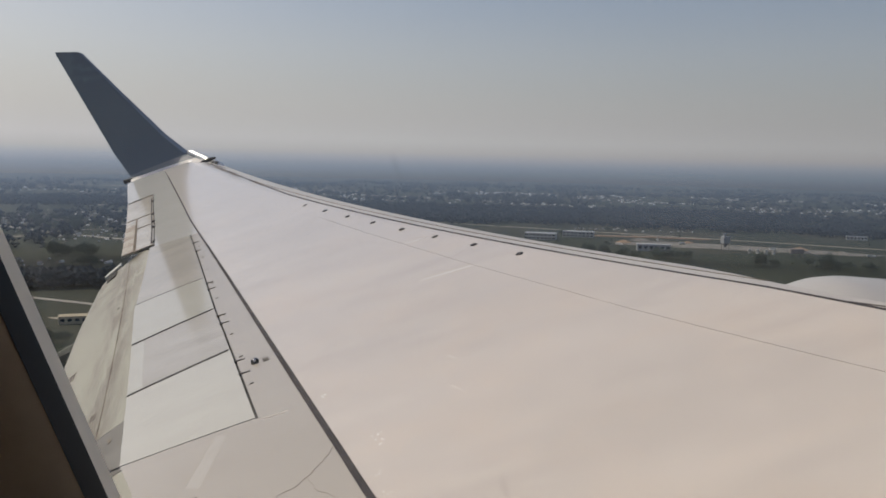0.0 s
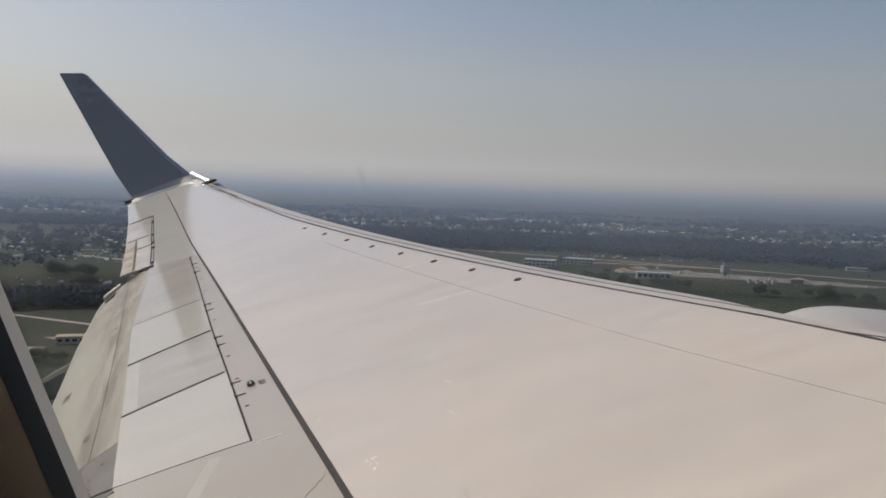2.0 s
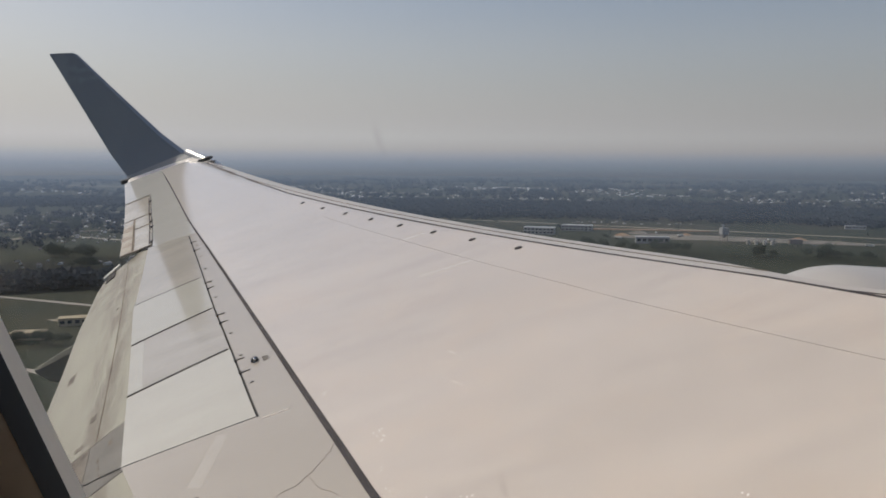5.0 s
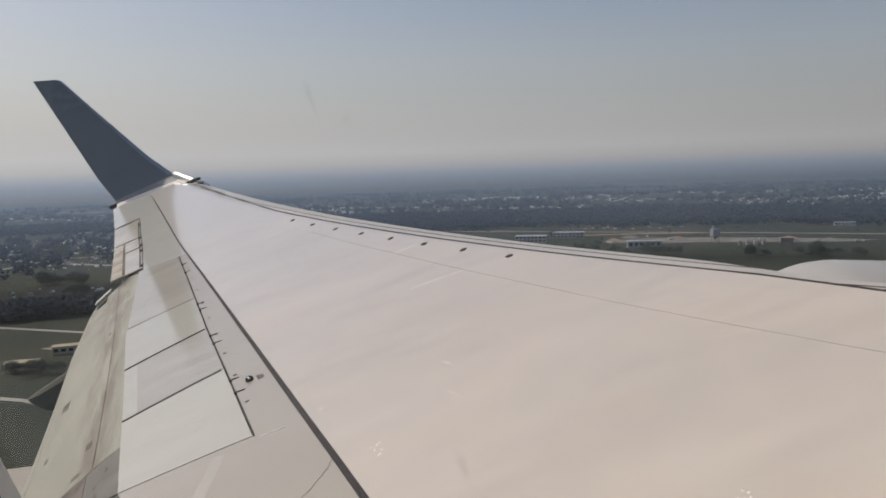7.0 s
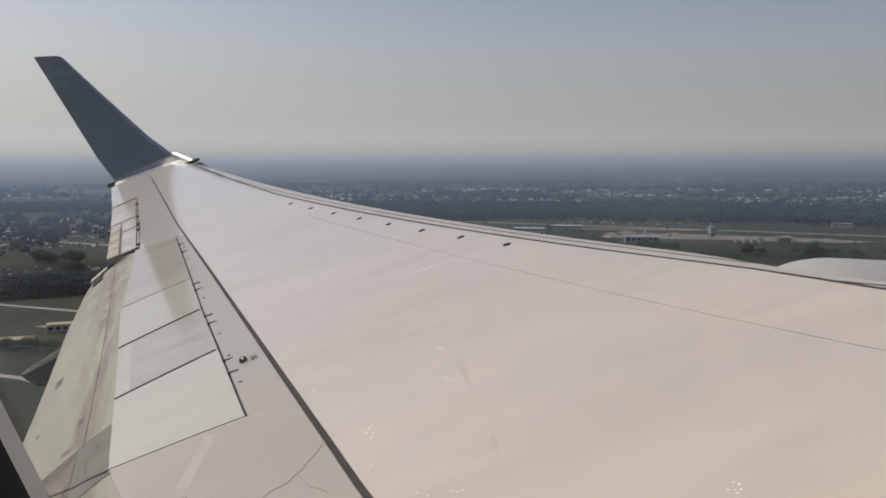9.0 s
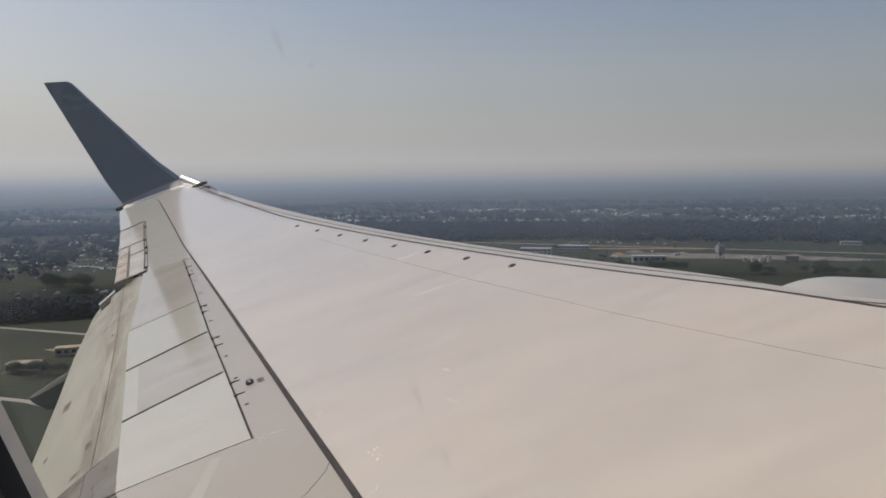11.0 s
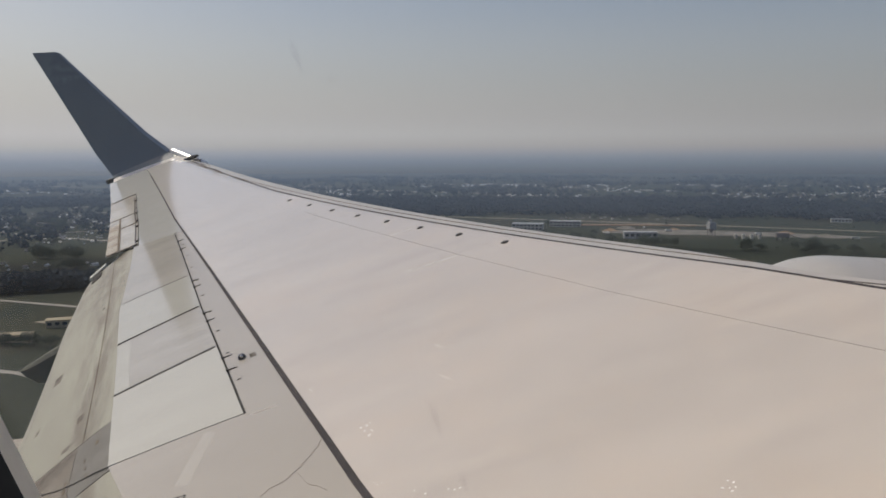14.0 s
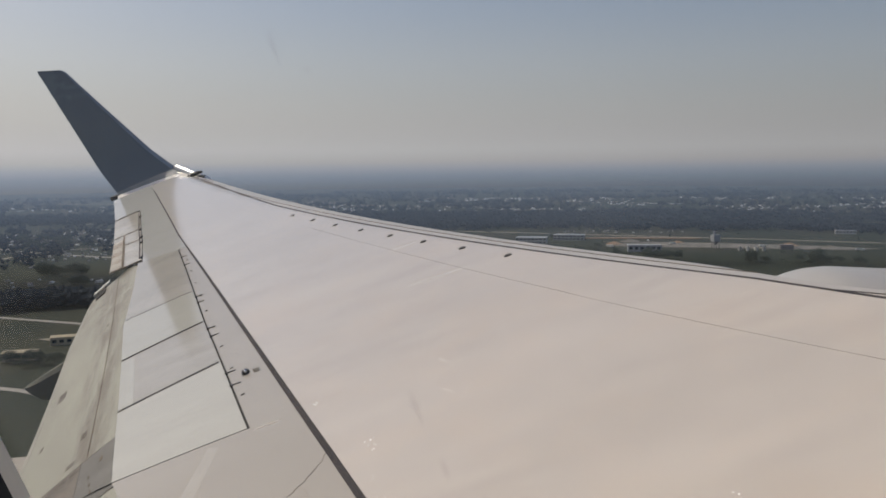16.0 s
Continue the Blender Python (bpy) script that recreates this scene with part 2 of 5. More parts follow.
def field_material():
    m = bpy.data.materials.new("meadow_and_fields")
    m.use_nodes = True
    n, l = m.node_tree.nodes, m.node_tree.links
    b = n["Principled BSDF"]
    b.inputs["Roughness"].default_value = 0.95
    b.inputs["Specular IOR Level"].default_value = 0.1
    co = n.new("ShaderNodeTexCoord")
    mp = n.new("ShaderNodeMapping")
    mp.inputs["Scale"].default_value = (1, 0.45, 1)
    mp.inputs["Rotation"].default_value = (0, 0, radians(14))
    l.new(co.outputs["Object"], mp.inputs["Vector"])
    cells, cloud, fine = n.new("ShaderNodeTexVoronoi"), n.new("ShaderNodeTexNoise"), n.new("ShaderNodeTexNoise")
    cells.inputs["Scale"].default_value = 0.0045
    cloud.inputs["Scale"].default_value, cloud.inputs["Detail"].default_value = 0.012, 8
    fine.inputs["Scale"].default_value, fine.inputs["Detail"].default_value = 0.25, 6
    for tex in (cells, cloud, fine):
        l.new(mp.outputs[0], tex.inputs["Vector"])
    sep = n.new("ShaderNodeSeparateColor")
    l.new(cells.outputs["Color"], sep.inputs[0])
    ramp = n.new("ShaderNodeValToRGB")
    e = ramp.color_ramp.elements
    e[0].color, e[1].color = (0.026, 0.033, 0.023, 1), (0.042, 0.044, 0.031, 1)
    e.new(0.5).color = (0.032, 0.038, 0.026, 1)
    e.new(0.8).color = (0.044, 0.043, 0.030, 1)
    l.new(sep.outputs[0], ramp.inputs[0])
    mix1, mix2 = n.new("ShaderNodeMix"), n.new("ShaderNodeMix")
    mix1.data_type = mix2.data_type = "RGBA"
    mix1.inputs["B"].default_value = (0.020, 0.029, 0.023, 1)
    r1 = n.new("ShaderNodeMapRange")
    r1.inputs["From Min"].default_value, r1.inputs["From Max"].default_value = 0.5, 0.68
    l.new(cloud.outputs["Fac"], r1.inputs["Value"])
    l.new(r1.outputs[0], mix1.inputs["Factor"])
    l.new(ramp.outputs[0], mix1.inputs["A"])
    mix2.inputs["B"].default_value = (0.047, 0.048, 0.035, 1)
    r2 = n.new("ShaderNodeMapRange")
    r2.inputs["From Min"].default_value, r2.inputs["From Max"].default_value = 0.5, 0.8
    r2.inputs["To Max"].default_value = 0.4
    l.new(fine.outputs["Fac"], r2.inputs["Value"])
    l.new(r2.outputs[0], mix2.inputs["Factor"])
    l.new(mix1.outputs["Result"], mix2.inputs["A"])
    l.new(mix2.outputs["Result"], b.inputs["Base Color"])
    return m


FIELD = field_material()
LEAF = material("dark_foliage", (0.066, 0.084, 0.064), 0.85, dark=(0.044, 0.056, 0.046), scale=0.6, fine=3, per_island=0.3, spec=0.15)
FIR = material("conifer_foliage", (0.054, 0.074, 0.050), 0.85, dark=(0.034, 0.046, 0.034), scale=0.6, fine=3, per_island=0.3, spec=0.15)
# Far foliage: blue of the haze and backlit darkness put into its base colour.
WOODS = material("haze_tinted_foliage", (0.031, 0.040, 0.049), 0.95, dark=(0.022, 0.029, 0.037), scale=0.02, fine=0.2, per_island=0.08, spec=0.04)
BARK = material("bark", (0.11, 0.085, 0.06), 0.9, scale=3, fine=20)
ROADM = material("pale_worn_road", (0.30, 0.28, 0.25), 0.9, dark=(0.22, 0.205, 0.185), scale=0.08, fine=0.8)
TRACK = material("sandy_track", (0.27, 0.24, 0.185), 0.95, dark=(0.18, 0.165, 0.12), scale=0.06, fine=0.7)
SAND = material("pale_gravel_yard", (0.18, 0.165, 0.145), 0.95, dark=(0.06, 0.062, 0.05), scale=0.035, fine=0.4, amount=0.8)
RUSTY = material("orange_soil", (0.27, 0.18, 0.115), 0.95, dark=(0.18, 0.12, 0.075), scale=0.1, fine=0.8)
CONCRETE = material("apron_concrete", (0.36, 0.33, 0.29), 0.9, dark=(0.28, 0.255, 0.22), scale=0.05, fine=0.6)
WALLM = material("white_render_wall", (0.42, 0.41, 0.385), 0.85, dark=(0.30, 0.295, 0.275), scale=0.3, fine=3, per_object=0.25)
YELLOWW = material("ochre_render_wall", (0.36, 0.31, 0.21), 0.85, dark=(0.27, 0.23, 0.16), scale=0.3, fine=3)
GREYW = material("grey_metal_cladding", (0.23, 0.24, 0.26), 0.6, dark=(0.17, 0.18, 0.19), scale=0.4, fine=3)
ROOFL = material("light_sheet_metal_roof", (0.36, 0.36, 0.36), 0.35, metal=0.3, dark=(0.28, 0.28, 0.28), scale=0.3, fine=3, per_object=0.3)
ROOFD = material("dark_slate_roof", (0.12, 0.115, 0.12), 0.7, dark=(0.08, 0.075, 0.08), scale=0.3, fine=3, per_object=0.3)
ROOFS = material("mixed_pale_roofs", (0.40, 0.405, 0.41), 0.5, dark=(0.22, 0.22, 0.225), scale=0.3, fine=2, per_island=0.97)
GLASSD = material("dark_window_glass", (0.03, 0.035, 0.04), 0.15, scale=2, fine=10)
TYRE = material("tyre_rubber", (0.02, 0.02, 0.02), 0.8, scale=5, fine=20)
TRUCKW = material("pale_vehicle_paint", (0.62, 0.62, 0.60), 0.35, scale=1, fine=6, coat=0.3, per_object=0.2)
STEEL = material("dull_steel", (0.22, 0.20, 0.19), 0.55, metal=0.4, dark=(0.15, 0.13, 0.12), scale=1, fine=8)


def haze_material():
    """Haze as painted glow: clear at the foot, thickest at horizon, fading into sky."""
    m = bpy.data.materials.new("painted_haze_glow")
    m.use_nodes = True
    n, l = m.node_tree.nodes, m.node_tree.links
    out = n["Material Output"]
    n.remove(n["Principled BSDF"])
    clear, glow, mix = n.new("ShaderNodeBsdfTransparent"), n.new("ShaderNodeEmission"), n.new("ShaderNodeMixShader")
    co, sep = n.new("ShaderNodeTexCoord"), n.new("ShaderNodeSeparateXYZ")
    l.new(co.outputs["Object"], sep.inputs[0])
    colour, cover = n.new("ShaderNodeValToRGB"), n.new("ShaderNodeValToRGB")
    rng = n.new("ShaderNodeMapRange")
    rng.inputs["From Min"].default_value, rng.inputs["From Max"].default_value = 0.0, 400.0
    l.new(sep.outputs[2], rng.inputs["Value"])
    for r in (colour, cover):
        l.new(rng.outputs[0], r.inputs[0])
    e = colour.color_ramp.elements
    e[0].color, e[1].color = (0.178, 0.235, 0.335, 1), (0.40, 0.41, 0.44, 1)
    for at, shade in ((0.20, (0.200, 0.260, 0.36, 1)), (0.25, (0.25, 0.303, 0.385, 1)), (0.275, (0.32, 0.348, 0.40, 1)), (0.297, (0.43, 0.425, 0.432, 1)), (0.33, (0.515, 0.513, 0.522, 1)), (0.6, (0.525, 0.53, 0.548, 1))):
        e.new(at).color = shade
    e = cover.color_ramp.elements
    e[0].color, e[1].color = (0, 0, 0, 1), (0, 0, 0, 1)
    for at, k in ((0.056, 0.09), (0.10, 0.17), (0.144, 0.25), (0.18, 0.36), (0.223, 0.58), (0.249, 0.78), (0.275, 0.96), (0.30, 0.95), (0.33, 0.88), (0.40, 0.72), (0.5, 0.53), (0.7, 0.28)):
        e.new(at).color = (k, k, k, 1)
    side = n.new("ShaderNodeMapRange")      # painted glow is brighter towards the sun
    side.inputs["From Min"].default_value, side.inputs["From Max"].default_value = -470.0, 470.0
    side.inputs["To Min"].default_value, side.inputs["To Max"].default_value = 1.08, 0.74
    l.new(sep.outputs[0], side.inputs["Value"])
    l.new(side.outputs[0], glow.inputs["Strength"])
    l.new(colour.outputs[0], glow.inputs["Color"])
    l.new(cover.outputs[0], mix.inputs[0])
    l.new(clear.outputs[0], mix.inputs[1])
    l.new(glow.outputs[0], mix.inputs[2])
    l.new(mix.outputs[0], out.inputs["Surface"])
    return m


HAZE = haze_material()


# ---------------------------------------------------------------- mesh helpers
def mesh(name, verts, faces, mat=None, smooth=False):
    me = bpy.data.meshes.new(name)
    me.from_pydata([tuple(v) for v in verts], [], faces)
    me.update()
    if mat:
        me.materials.append(mat)
    if smooth:
        me.polygons.foreach_set("use_smooth", [True] * len(me.polygons))
    return me


def piece(name, me, parent=None, label=""):
    ob = new(name, me)
    if parent:
        ob.parent = parent
    if label:
        ob["label"] = label
    return ob


def part(name, bm, mat, parent, label="", smooth=False):
    me = bpy.data.meshes.new(name)
    bm.to_mesh(me)
    bm.free()
    me.materials.append(mat)
    if smooth:
        me.polygons.foreach_set("use_smooth", [True] * len(me.polygons))
    return piece(name, me, parent, label)


def box(bm, x0, x1, y0, y1, z0, z1, bevel=0.0):
    m = Matrix.Translation(((x0 + x1) / 2, (y0 + y1) / 2, (z0 + z1) / 2)) @ Matrix.Diagonal((x1 - x0, y1 - y0, z1 - z0, 1))
    made = bmesh.ops.create_cube(bm, size=1, matrix=m)
    if bevel:
        edges = {e for v in made["verts"] for e in v.link_edges}
        bmesh.ops.bevel(bm, geom=list(edges), offset=bevel, segments=2, affect="EDGES", profile=0.5)
    return bm


def cylinder(bm, m, r0, r1, h, n=16):
    bmesh.ops.create_cone(bm, cap_ends=True, segments=n, radius1=r0, radius2=r1, depth=h, matrix=m)
    return bm


def grid_solid(name, top, under, mat, parent, label="", smooth=True):
    """A closed sheet from two equal grids of points, top and under."""
    nu, nv = len(top), len(top[0])
    verts = [p for row in top for p in row] + [p for row in under for p in row]
    k = nu * nv
    faces = []
    for i in range(nu - 1):
        for j in range(nv - 1):
            a, b, c, d = i * nv + j, i * nv + j + 1, (i + 1) * nv + j + 1, (i + 1) * nv + j
            faces += [(a, b, c, d), (k + d, k + c, k + b, k + a)]
    rim = [j for j in range(nv)] + [i * nv + nv - 1 for i in range(1, nu)] + [(nu - 1) * nv + j for j in range(nv - 2, -1, -1)] + [i * nv for i in range(nu - 2, 0, -1)]
    for a, b in zip(rim, rim[1:] + rim[:1]):
        faces.append((b, a, k + a, k + b))
    me = mesh(name, verts, faces, mat)
    bm = bmesh.new()
    bm.from_mesh(me)
    bmesh.ops.recalc_face_normals(bm, faces=bm.faces)
    bm.to_mesh(me)
    bm.free()
    if smooth:
        me.polygons.foreach_set("use_smooth", [True] * len(me.polygons))
        me.set_sharp_from_angle(angle=radians(35))
    return piece(name, me, parent, label)


# ---------------------------------------------------------------- the airliner
# Aircraft axes: x to the nose, y out along the left wing from the fuselage's middle, z up.
AIR = Matrix(((0.952818, -0.046276, -0.299994, 2.6416), (0.0, 0.988311, -0.152452, -1.0621),
              (0.303542, 0.145259, 0.941681, 108.9546), (0, 0, 0, 1)))
airliner = tagged(new("airliner"), "white and grey airliner in flight, wing with flaps out", "airplane")
airliner.matrix_world = AIR


def lead(y):
    return -0.52 * (y - 4.83)


def chord(y):
    return 4.75 + (min(max(y, 5.8), 17.2) - 5.8) / 11.4 * (1.6 - 4.75)


def crest(y):
    return -0.045489 * (y - 1.9) + 0.005756 * (y - 1.9) ** 2


def skin(y, c, lift=0.0):
    """A point of the wing's upper surface; c is the share of the chord behind the leading edge."""
    ch = chord(y)
    d = c * ch
    z = crest(y) - 0.035 * ch * max(0, (c - 0.35) / 0.65) ** 2 - 0.21 * max(0, 1 - d / 0.6) ** 2
    return Vector((lead(y) - d, y, z + lift))


def flap_skin(y, c, lift=0.0):
    return skin(y, c, lift - 0.03 - 0.30 * max(0, c - 0.84) * chord(y))


def patch(name, y0, y1, c0, c1, mat, parent, label="", lift=0.0, thick=0.03, ny=24, nc=10, surface=skin):
    """A panel of the wing between two chord lines c0(y) and c1(y)."""
    top = [[surface(y, c0(y) + (c1(y) - c0(y)) * j / nc, lift) for j in range(nc + 1)] for y in (y0 + (y1 - y0) * i / ny for i in range(ny + 1))]
    under = [[p - Vector((0, 0, thick)) for p in row] for row in top]
    return grid_solid(name, top, under, mat, parent, label)


def line(points):
    """A piecewise straight function through (y, c) points in order of y."""
    ys, cs = [q[0] for q in points], [q[1] for q in points]
    return lambda y: float(np.interp(y, ys, cs))


seal_line = line([(2.0, 0.72), (4.38, 0.6535), (4.975, 0.631), (5.8, 0.6008), (7.0, 0.5984), (8.98, 0.596), (10.4, 0.596), (12.3, 0.600), (15.98, 0.576)])
hinge_line = line([(5.637, 0.672), (5.8, 0.6655), (7.0, 0.662), (8.19, 0.659), (9.32, 0.651), (11.45, 0.633)])
spoiler_aft = line([(5.65, 0.848), (5.8, 0.8412), (6.78, 0.843), (8.0, 0.846), (9.2, 0.85), (11.6, 0.80)])
aileron_hinge = line([(11.7, 0.784), (12.96, 0.770), (13.6, 0.767), (14.7, 0.750)])
spar_line = line([(2.0, 0.245), (4.14, 0.238), (6.0, 0.219), (8.43, 0.223), (10.13, 0.232), (16.5, 0.26)])
tail_line = line([(11.6, 0.93), (13.4, 0.935), (15.0, 0.95), (16.5, 0.985)])
slat_line = lambda y: (0.5 + max(0.0, 5.4 - y) * 0.09 if y < 12 else 0.5 - (y - 12) * 0.055) / chord(y)
nose_cut = lambda y: float(np.interp(y, (5.0, 5.35, 5.9, 6.4, 7.0, 7.8), (0.47, 0.42, 0.28, 0.17, 0.06, 0.0)))      # metres of leading edge that the nacelle fairing replaces
shift = lambda f, metres: (lambda y: f(y) + metres / chord(y))


def build_wing():
    # inner body of the wing, a little under the skin, closed below
    ny, nc = 40, 24
    top, under = [], []
    for i in range(ny + 1):
        y = 1.2 + (16.55 - 1.2) * i / ny
        end = min(0.83, spoiler_aft(y) - 0.012) if y < 11.6 else 0.93
        a, b = [], []
        for j in range(nc + 1):
            c = nose_cut(y) / chord(y) + (end - nose_cut(y) / chord(y)) * (j / nc) ** 1.3
            p = skin(y, c, -0.014)
            depth = 0.11 * chord(y) * (math.sqrt(max(c, 0)) * 1.3 * (1.02 - c / end) + 0.02)
            a.append(p)
            b.append(p - Vector((0, 0, depth + 0.01)))
        top.append(a)
        under.append(b)
    grid_solid("wing_box", top, under, CORE, airliner, "wing body under the skin, dark for the shade in its gaps")
    # upper skin: two long panels either side of the front spar joint
    patch("front_skin_panel", 1.3, 16.4, shift(slat_line, 0.012), lambda y: spar_line(y) - (0.002 if y < 10.3 else 0.0) / chord(y), PAINT, airliner, "pale grey painted upper wing skin", 0, 0.013, 60, 8)
    patch("main_skin_panel", 1.3, 16.6, lambda y: spar_line(y) + (0.002 if y < 10.3 else 0.0) / chord(y), shift(seal_line, -0.004), PAINT, airliner, "pale grey painted upper wing skin", 0, 0.013, 60, 14)
    patch("joint_sealant", 1.3, 10.3, shift(spar_line, -0.009), shift(spar_line, 0.009), JOINT, airliner, "thin grey joint line", -0.0045, 0.004, 60, 1)
    for y, c0, c1 in ((7.2, 0.225, 0.315), (8.35, 0.17, 0.222)):
        patch("rib_joint", y - 0.006, y + 0.006, lambda q, c=c0: c, lambda q, c=c1: c, FAINT, airliner, "faint chordwise skin joint", 0.0008, 0.003, 1, 8)
    patch("rib_joint", 5.594, 5.606, lambda q: 0.636, lambda q: 0.668, FAINT, airliner, "faint chordwise skin joint", 0.0012, 0.003, 1, 4)
    thin = lambda y: float(np.interp(y, (6.0, 13.0), (1.0, 0.55)))
    patch("rubber_seal", 1.3, 15.98, lambda y: seal_line(y) - 0.016 * thin(y) / chord(y), lambda y: seal_line(y) + 0.020 * thin(y) / chord(y), SEAL, airliner, "dark rubber seal strip along the rear spar", 0.004, 0.012, 60, 2)
    # fixed panels behind the rear spar
    patch("rear_skin_panel", 5.64, 11.46, shift(seal_line, 0.004), shift(hinge_line, -0.009), REAR, airliner, "pale grey fixed panel ahead of the spoilers", 0, 0.013, 30, 3)
    patch("inboard_rear_panel", 1.3, 5.642, shift(seal_line, 0.004), lambda y: 0.848, REAR, airliner, "pale grey fixed inboard trailing panel", 0, 0.013, 16, 6)
    patch("outboard_rear_panel", 11.47, 14.95, shift(seal_line, 0.004), shift(aileron_hinge, -0.008), TIP, airliner, "pale grey outboard fixed panel", 0, 0.013, 20, 5)
    patch("tip_rear_panel", 14.955, 16.6, shift(seal_line, 0.004), tail_line, TIP, airliner, "pale grey wing tip panel", 0, 0.013, 12, 6)
    # spoilers
    cuts = [5.645, 7.0, 8.19, 9.34, 11.46]

    def slanted(y, c, lift=0.0):
        """The seams between the spoilers run a little inboard towards the trailing edge."""
        back = min(1.0, max(0.0, (c - hinge_line(y)) / (spoiler_aft(y) - hinge_line(y))))
        return skin(y - back * float(np.interp(y, cuts, (0.0, 0.21, 0.20, 0.10, -0.12))), c, lift)

    for k, (a, b) in enumerate(zip(cuts, cuts[1:])):
        tilt = (0.002, 0.0, 0.003, 0.001)[k]
        surface = lambda y, c, lift=0.0, s=tilt: slanted(y, c, lift + s)
        sp = patch("spoiler", a + 0.006, b - 0.006, shift(hinge_line, 0.007), spoiler_aft, (PANEL, PANEL_GREY)[k % 2], airliner, ("white painted spoiler panel, closed", "greyer spoiler panel, closed")[k % 2], 0, 0.022, 10, 6, surface)
        if k == 1:
            patch("edge_strip", a + 0.02, b - 0.03, shift(spoiler_aft, -0.115), shift(spoiler_aft, -0.004), PANEL, sp, "pale strip along the spoiler's aft edge", 0.0016, 0.004, 10, 2, surface)
        for f in (0.22, 0.42):
            y = a + (b - a) * (1 - f)
            bm = bmesh.new()
            p = skin(y, hinge_line(y), 0.008)
            box(bm, p.x - 0.01, p.x + 0.07, y - 0.008, y + 0.008, p.z - 0.02, p.z - 0.002)
            part("hinge_arm", bm, SEAL, sp, "dark spoiler hinge arm")
    # Shade of the seams, laid over them as dark strips.
    for y, w in ((7.0, 0.016), (8.19, 0.012), (9.34, 0.005)):
        patch("spoiler_gap", y - w, y + w, shift(hinge_line, 0.02), spoiler_aft, CORE, airliner, "narrow dark strip laid as shade over the spoiler gap", 0.0045, 0.004, 2, 6, slanted)
    # aileron and its tab
    patch("aileron", 11.72, 14.94, shift(aileron_hinge, 0.008), tail_line, AILERON, airliner, "pale grey aileron", -0.004, 0.02, 20, 5)
    for y0, y1, c0, c1 in ((13.0, 14.7, 0.766, 0.90), (11.8, 12.9, 0.785, 0.885)):
        patch("aileron_seam", y0, y1, lambda y, c=c0: aileron_hinge(y) + 0.01, lambda y, c=c0: aileron_hinge(y) + 0.016, SEAL, airliner, "dark hinge gap", 0.0, 0.004, 8, 1)
    for y in (11.70, 12.96, 13.62, 14.9):
        patch("streaked_rib", y - 0.016, y + 0.016, shift(aileron_hinge, 0.01), shift(tail_line, -0.02), RUST, airliner, "brown streaked rib joint", 0.001, 0.004, 1, 6)
    for y in (11.85, 12.7, 13.05, 13.55, 14.45):
        p = skin(y, aileron_hinge(y), 0.004)
        bm = bmesh.new()
        box(bm, p.x - 0.022, p.x + 0.012, y - 0.04, y + 0.04, p.z - 0.01, p.z + 0.006, 0.003)
        part("aileron_hinge", bm, SEAL, airliner, "small dark aileron hinge")
    patch("tab_seam", 11.75, 13.6, lambda y: 0.866, lambda y: 0.876, RUST, airliner, "brown tab hinge line", 0.001, 0.004, 8, 1)
    patch("aileron_tab", 11.74, 13.3, lambda y: 0.878, shift(tail_line, -0.004), TAB, airliner, "brown-stained aileron tab", 0.0015, 0.01, 8, 2)
    # flaps
    flap_end = line([(5.6, 1.085), (10.3, 1.085), (11.5, 1.046), (11.75, 1.0)])
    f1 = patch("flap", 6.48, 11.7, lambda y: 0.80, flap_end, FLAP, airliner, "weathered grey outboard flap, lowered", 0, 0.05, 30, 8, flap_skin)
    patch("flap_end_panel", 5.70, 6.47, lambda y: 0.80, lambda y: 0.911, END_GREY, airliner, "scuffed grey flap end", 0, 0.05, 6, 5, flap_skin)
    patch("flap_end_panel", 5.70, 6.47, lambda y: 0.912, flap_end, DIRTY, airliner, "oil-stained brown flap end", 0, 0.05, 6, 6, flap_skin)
    for y, c, w, d in ((5.86, 0.880, 0.03, 0.003), (5.99, 0.884, 0.02, 0.003), (6.12, 0.888, 0.025, 0.003), (6.28, 0.868, 0.03, 0.006), (5.93, 0.916, 0.08, 0.005)):
        patch("scratch", y - w, y + w, lambda q, c=c: c, lambda q, c=c, d=d: c + d, RUST, airliner, "dark scratch on the flap end", 0.003, 0.005, 2, 1, flap_skin)
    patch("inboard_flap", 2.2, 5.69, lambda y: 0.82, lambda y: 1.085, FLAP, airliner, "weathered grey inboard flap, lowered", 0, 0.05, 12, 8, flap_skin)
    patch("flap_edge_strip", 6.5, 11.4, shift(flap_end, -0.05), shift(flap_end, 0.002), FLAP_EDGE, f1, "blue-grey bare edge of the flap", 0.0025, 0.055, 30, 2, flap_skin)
    patch("flap_seam", 6.5, 11.6, lambda y: 0.900, lambda y: 0.9022, RUST, f1, "grey seam across the flap", 0.002, 0.004, 30, 1, flap_skin)
    for y, c, w, d in ((8.6, 1.022, 0.09, 0.05), (7.03, 0.915, 0.05, 0.03), (7.55, 1.035, 0.04, 0.02), (9.84, 0.915, 0.03, 0.02), (6.62, 0.93, 0.03, 0.04)):
        patch("drain_mark", y - w, y + w, lambda q, c=c: c, lambda q, c=c, d=d: c + d * 0.4, DIRTY, f1, "dark worn mark", 0.003, 0.006, 3, 1, flap_skin)
    patch("flap_notch", 11.46, 11.74, lambda y: 0.965, lambda y: 1.012, CORE, f1, "dark patch for the notch at the outer end of the flap", 0.012, 0.02, 3, 2, flap_skin)
    patch("notch_lip", 11.745, 11.86, lambda y: 0.945, lambda y: 1.03, PANEL, f1, "pale lip round the notch", 0.02, 0.03, 3, 3, flap_skin)
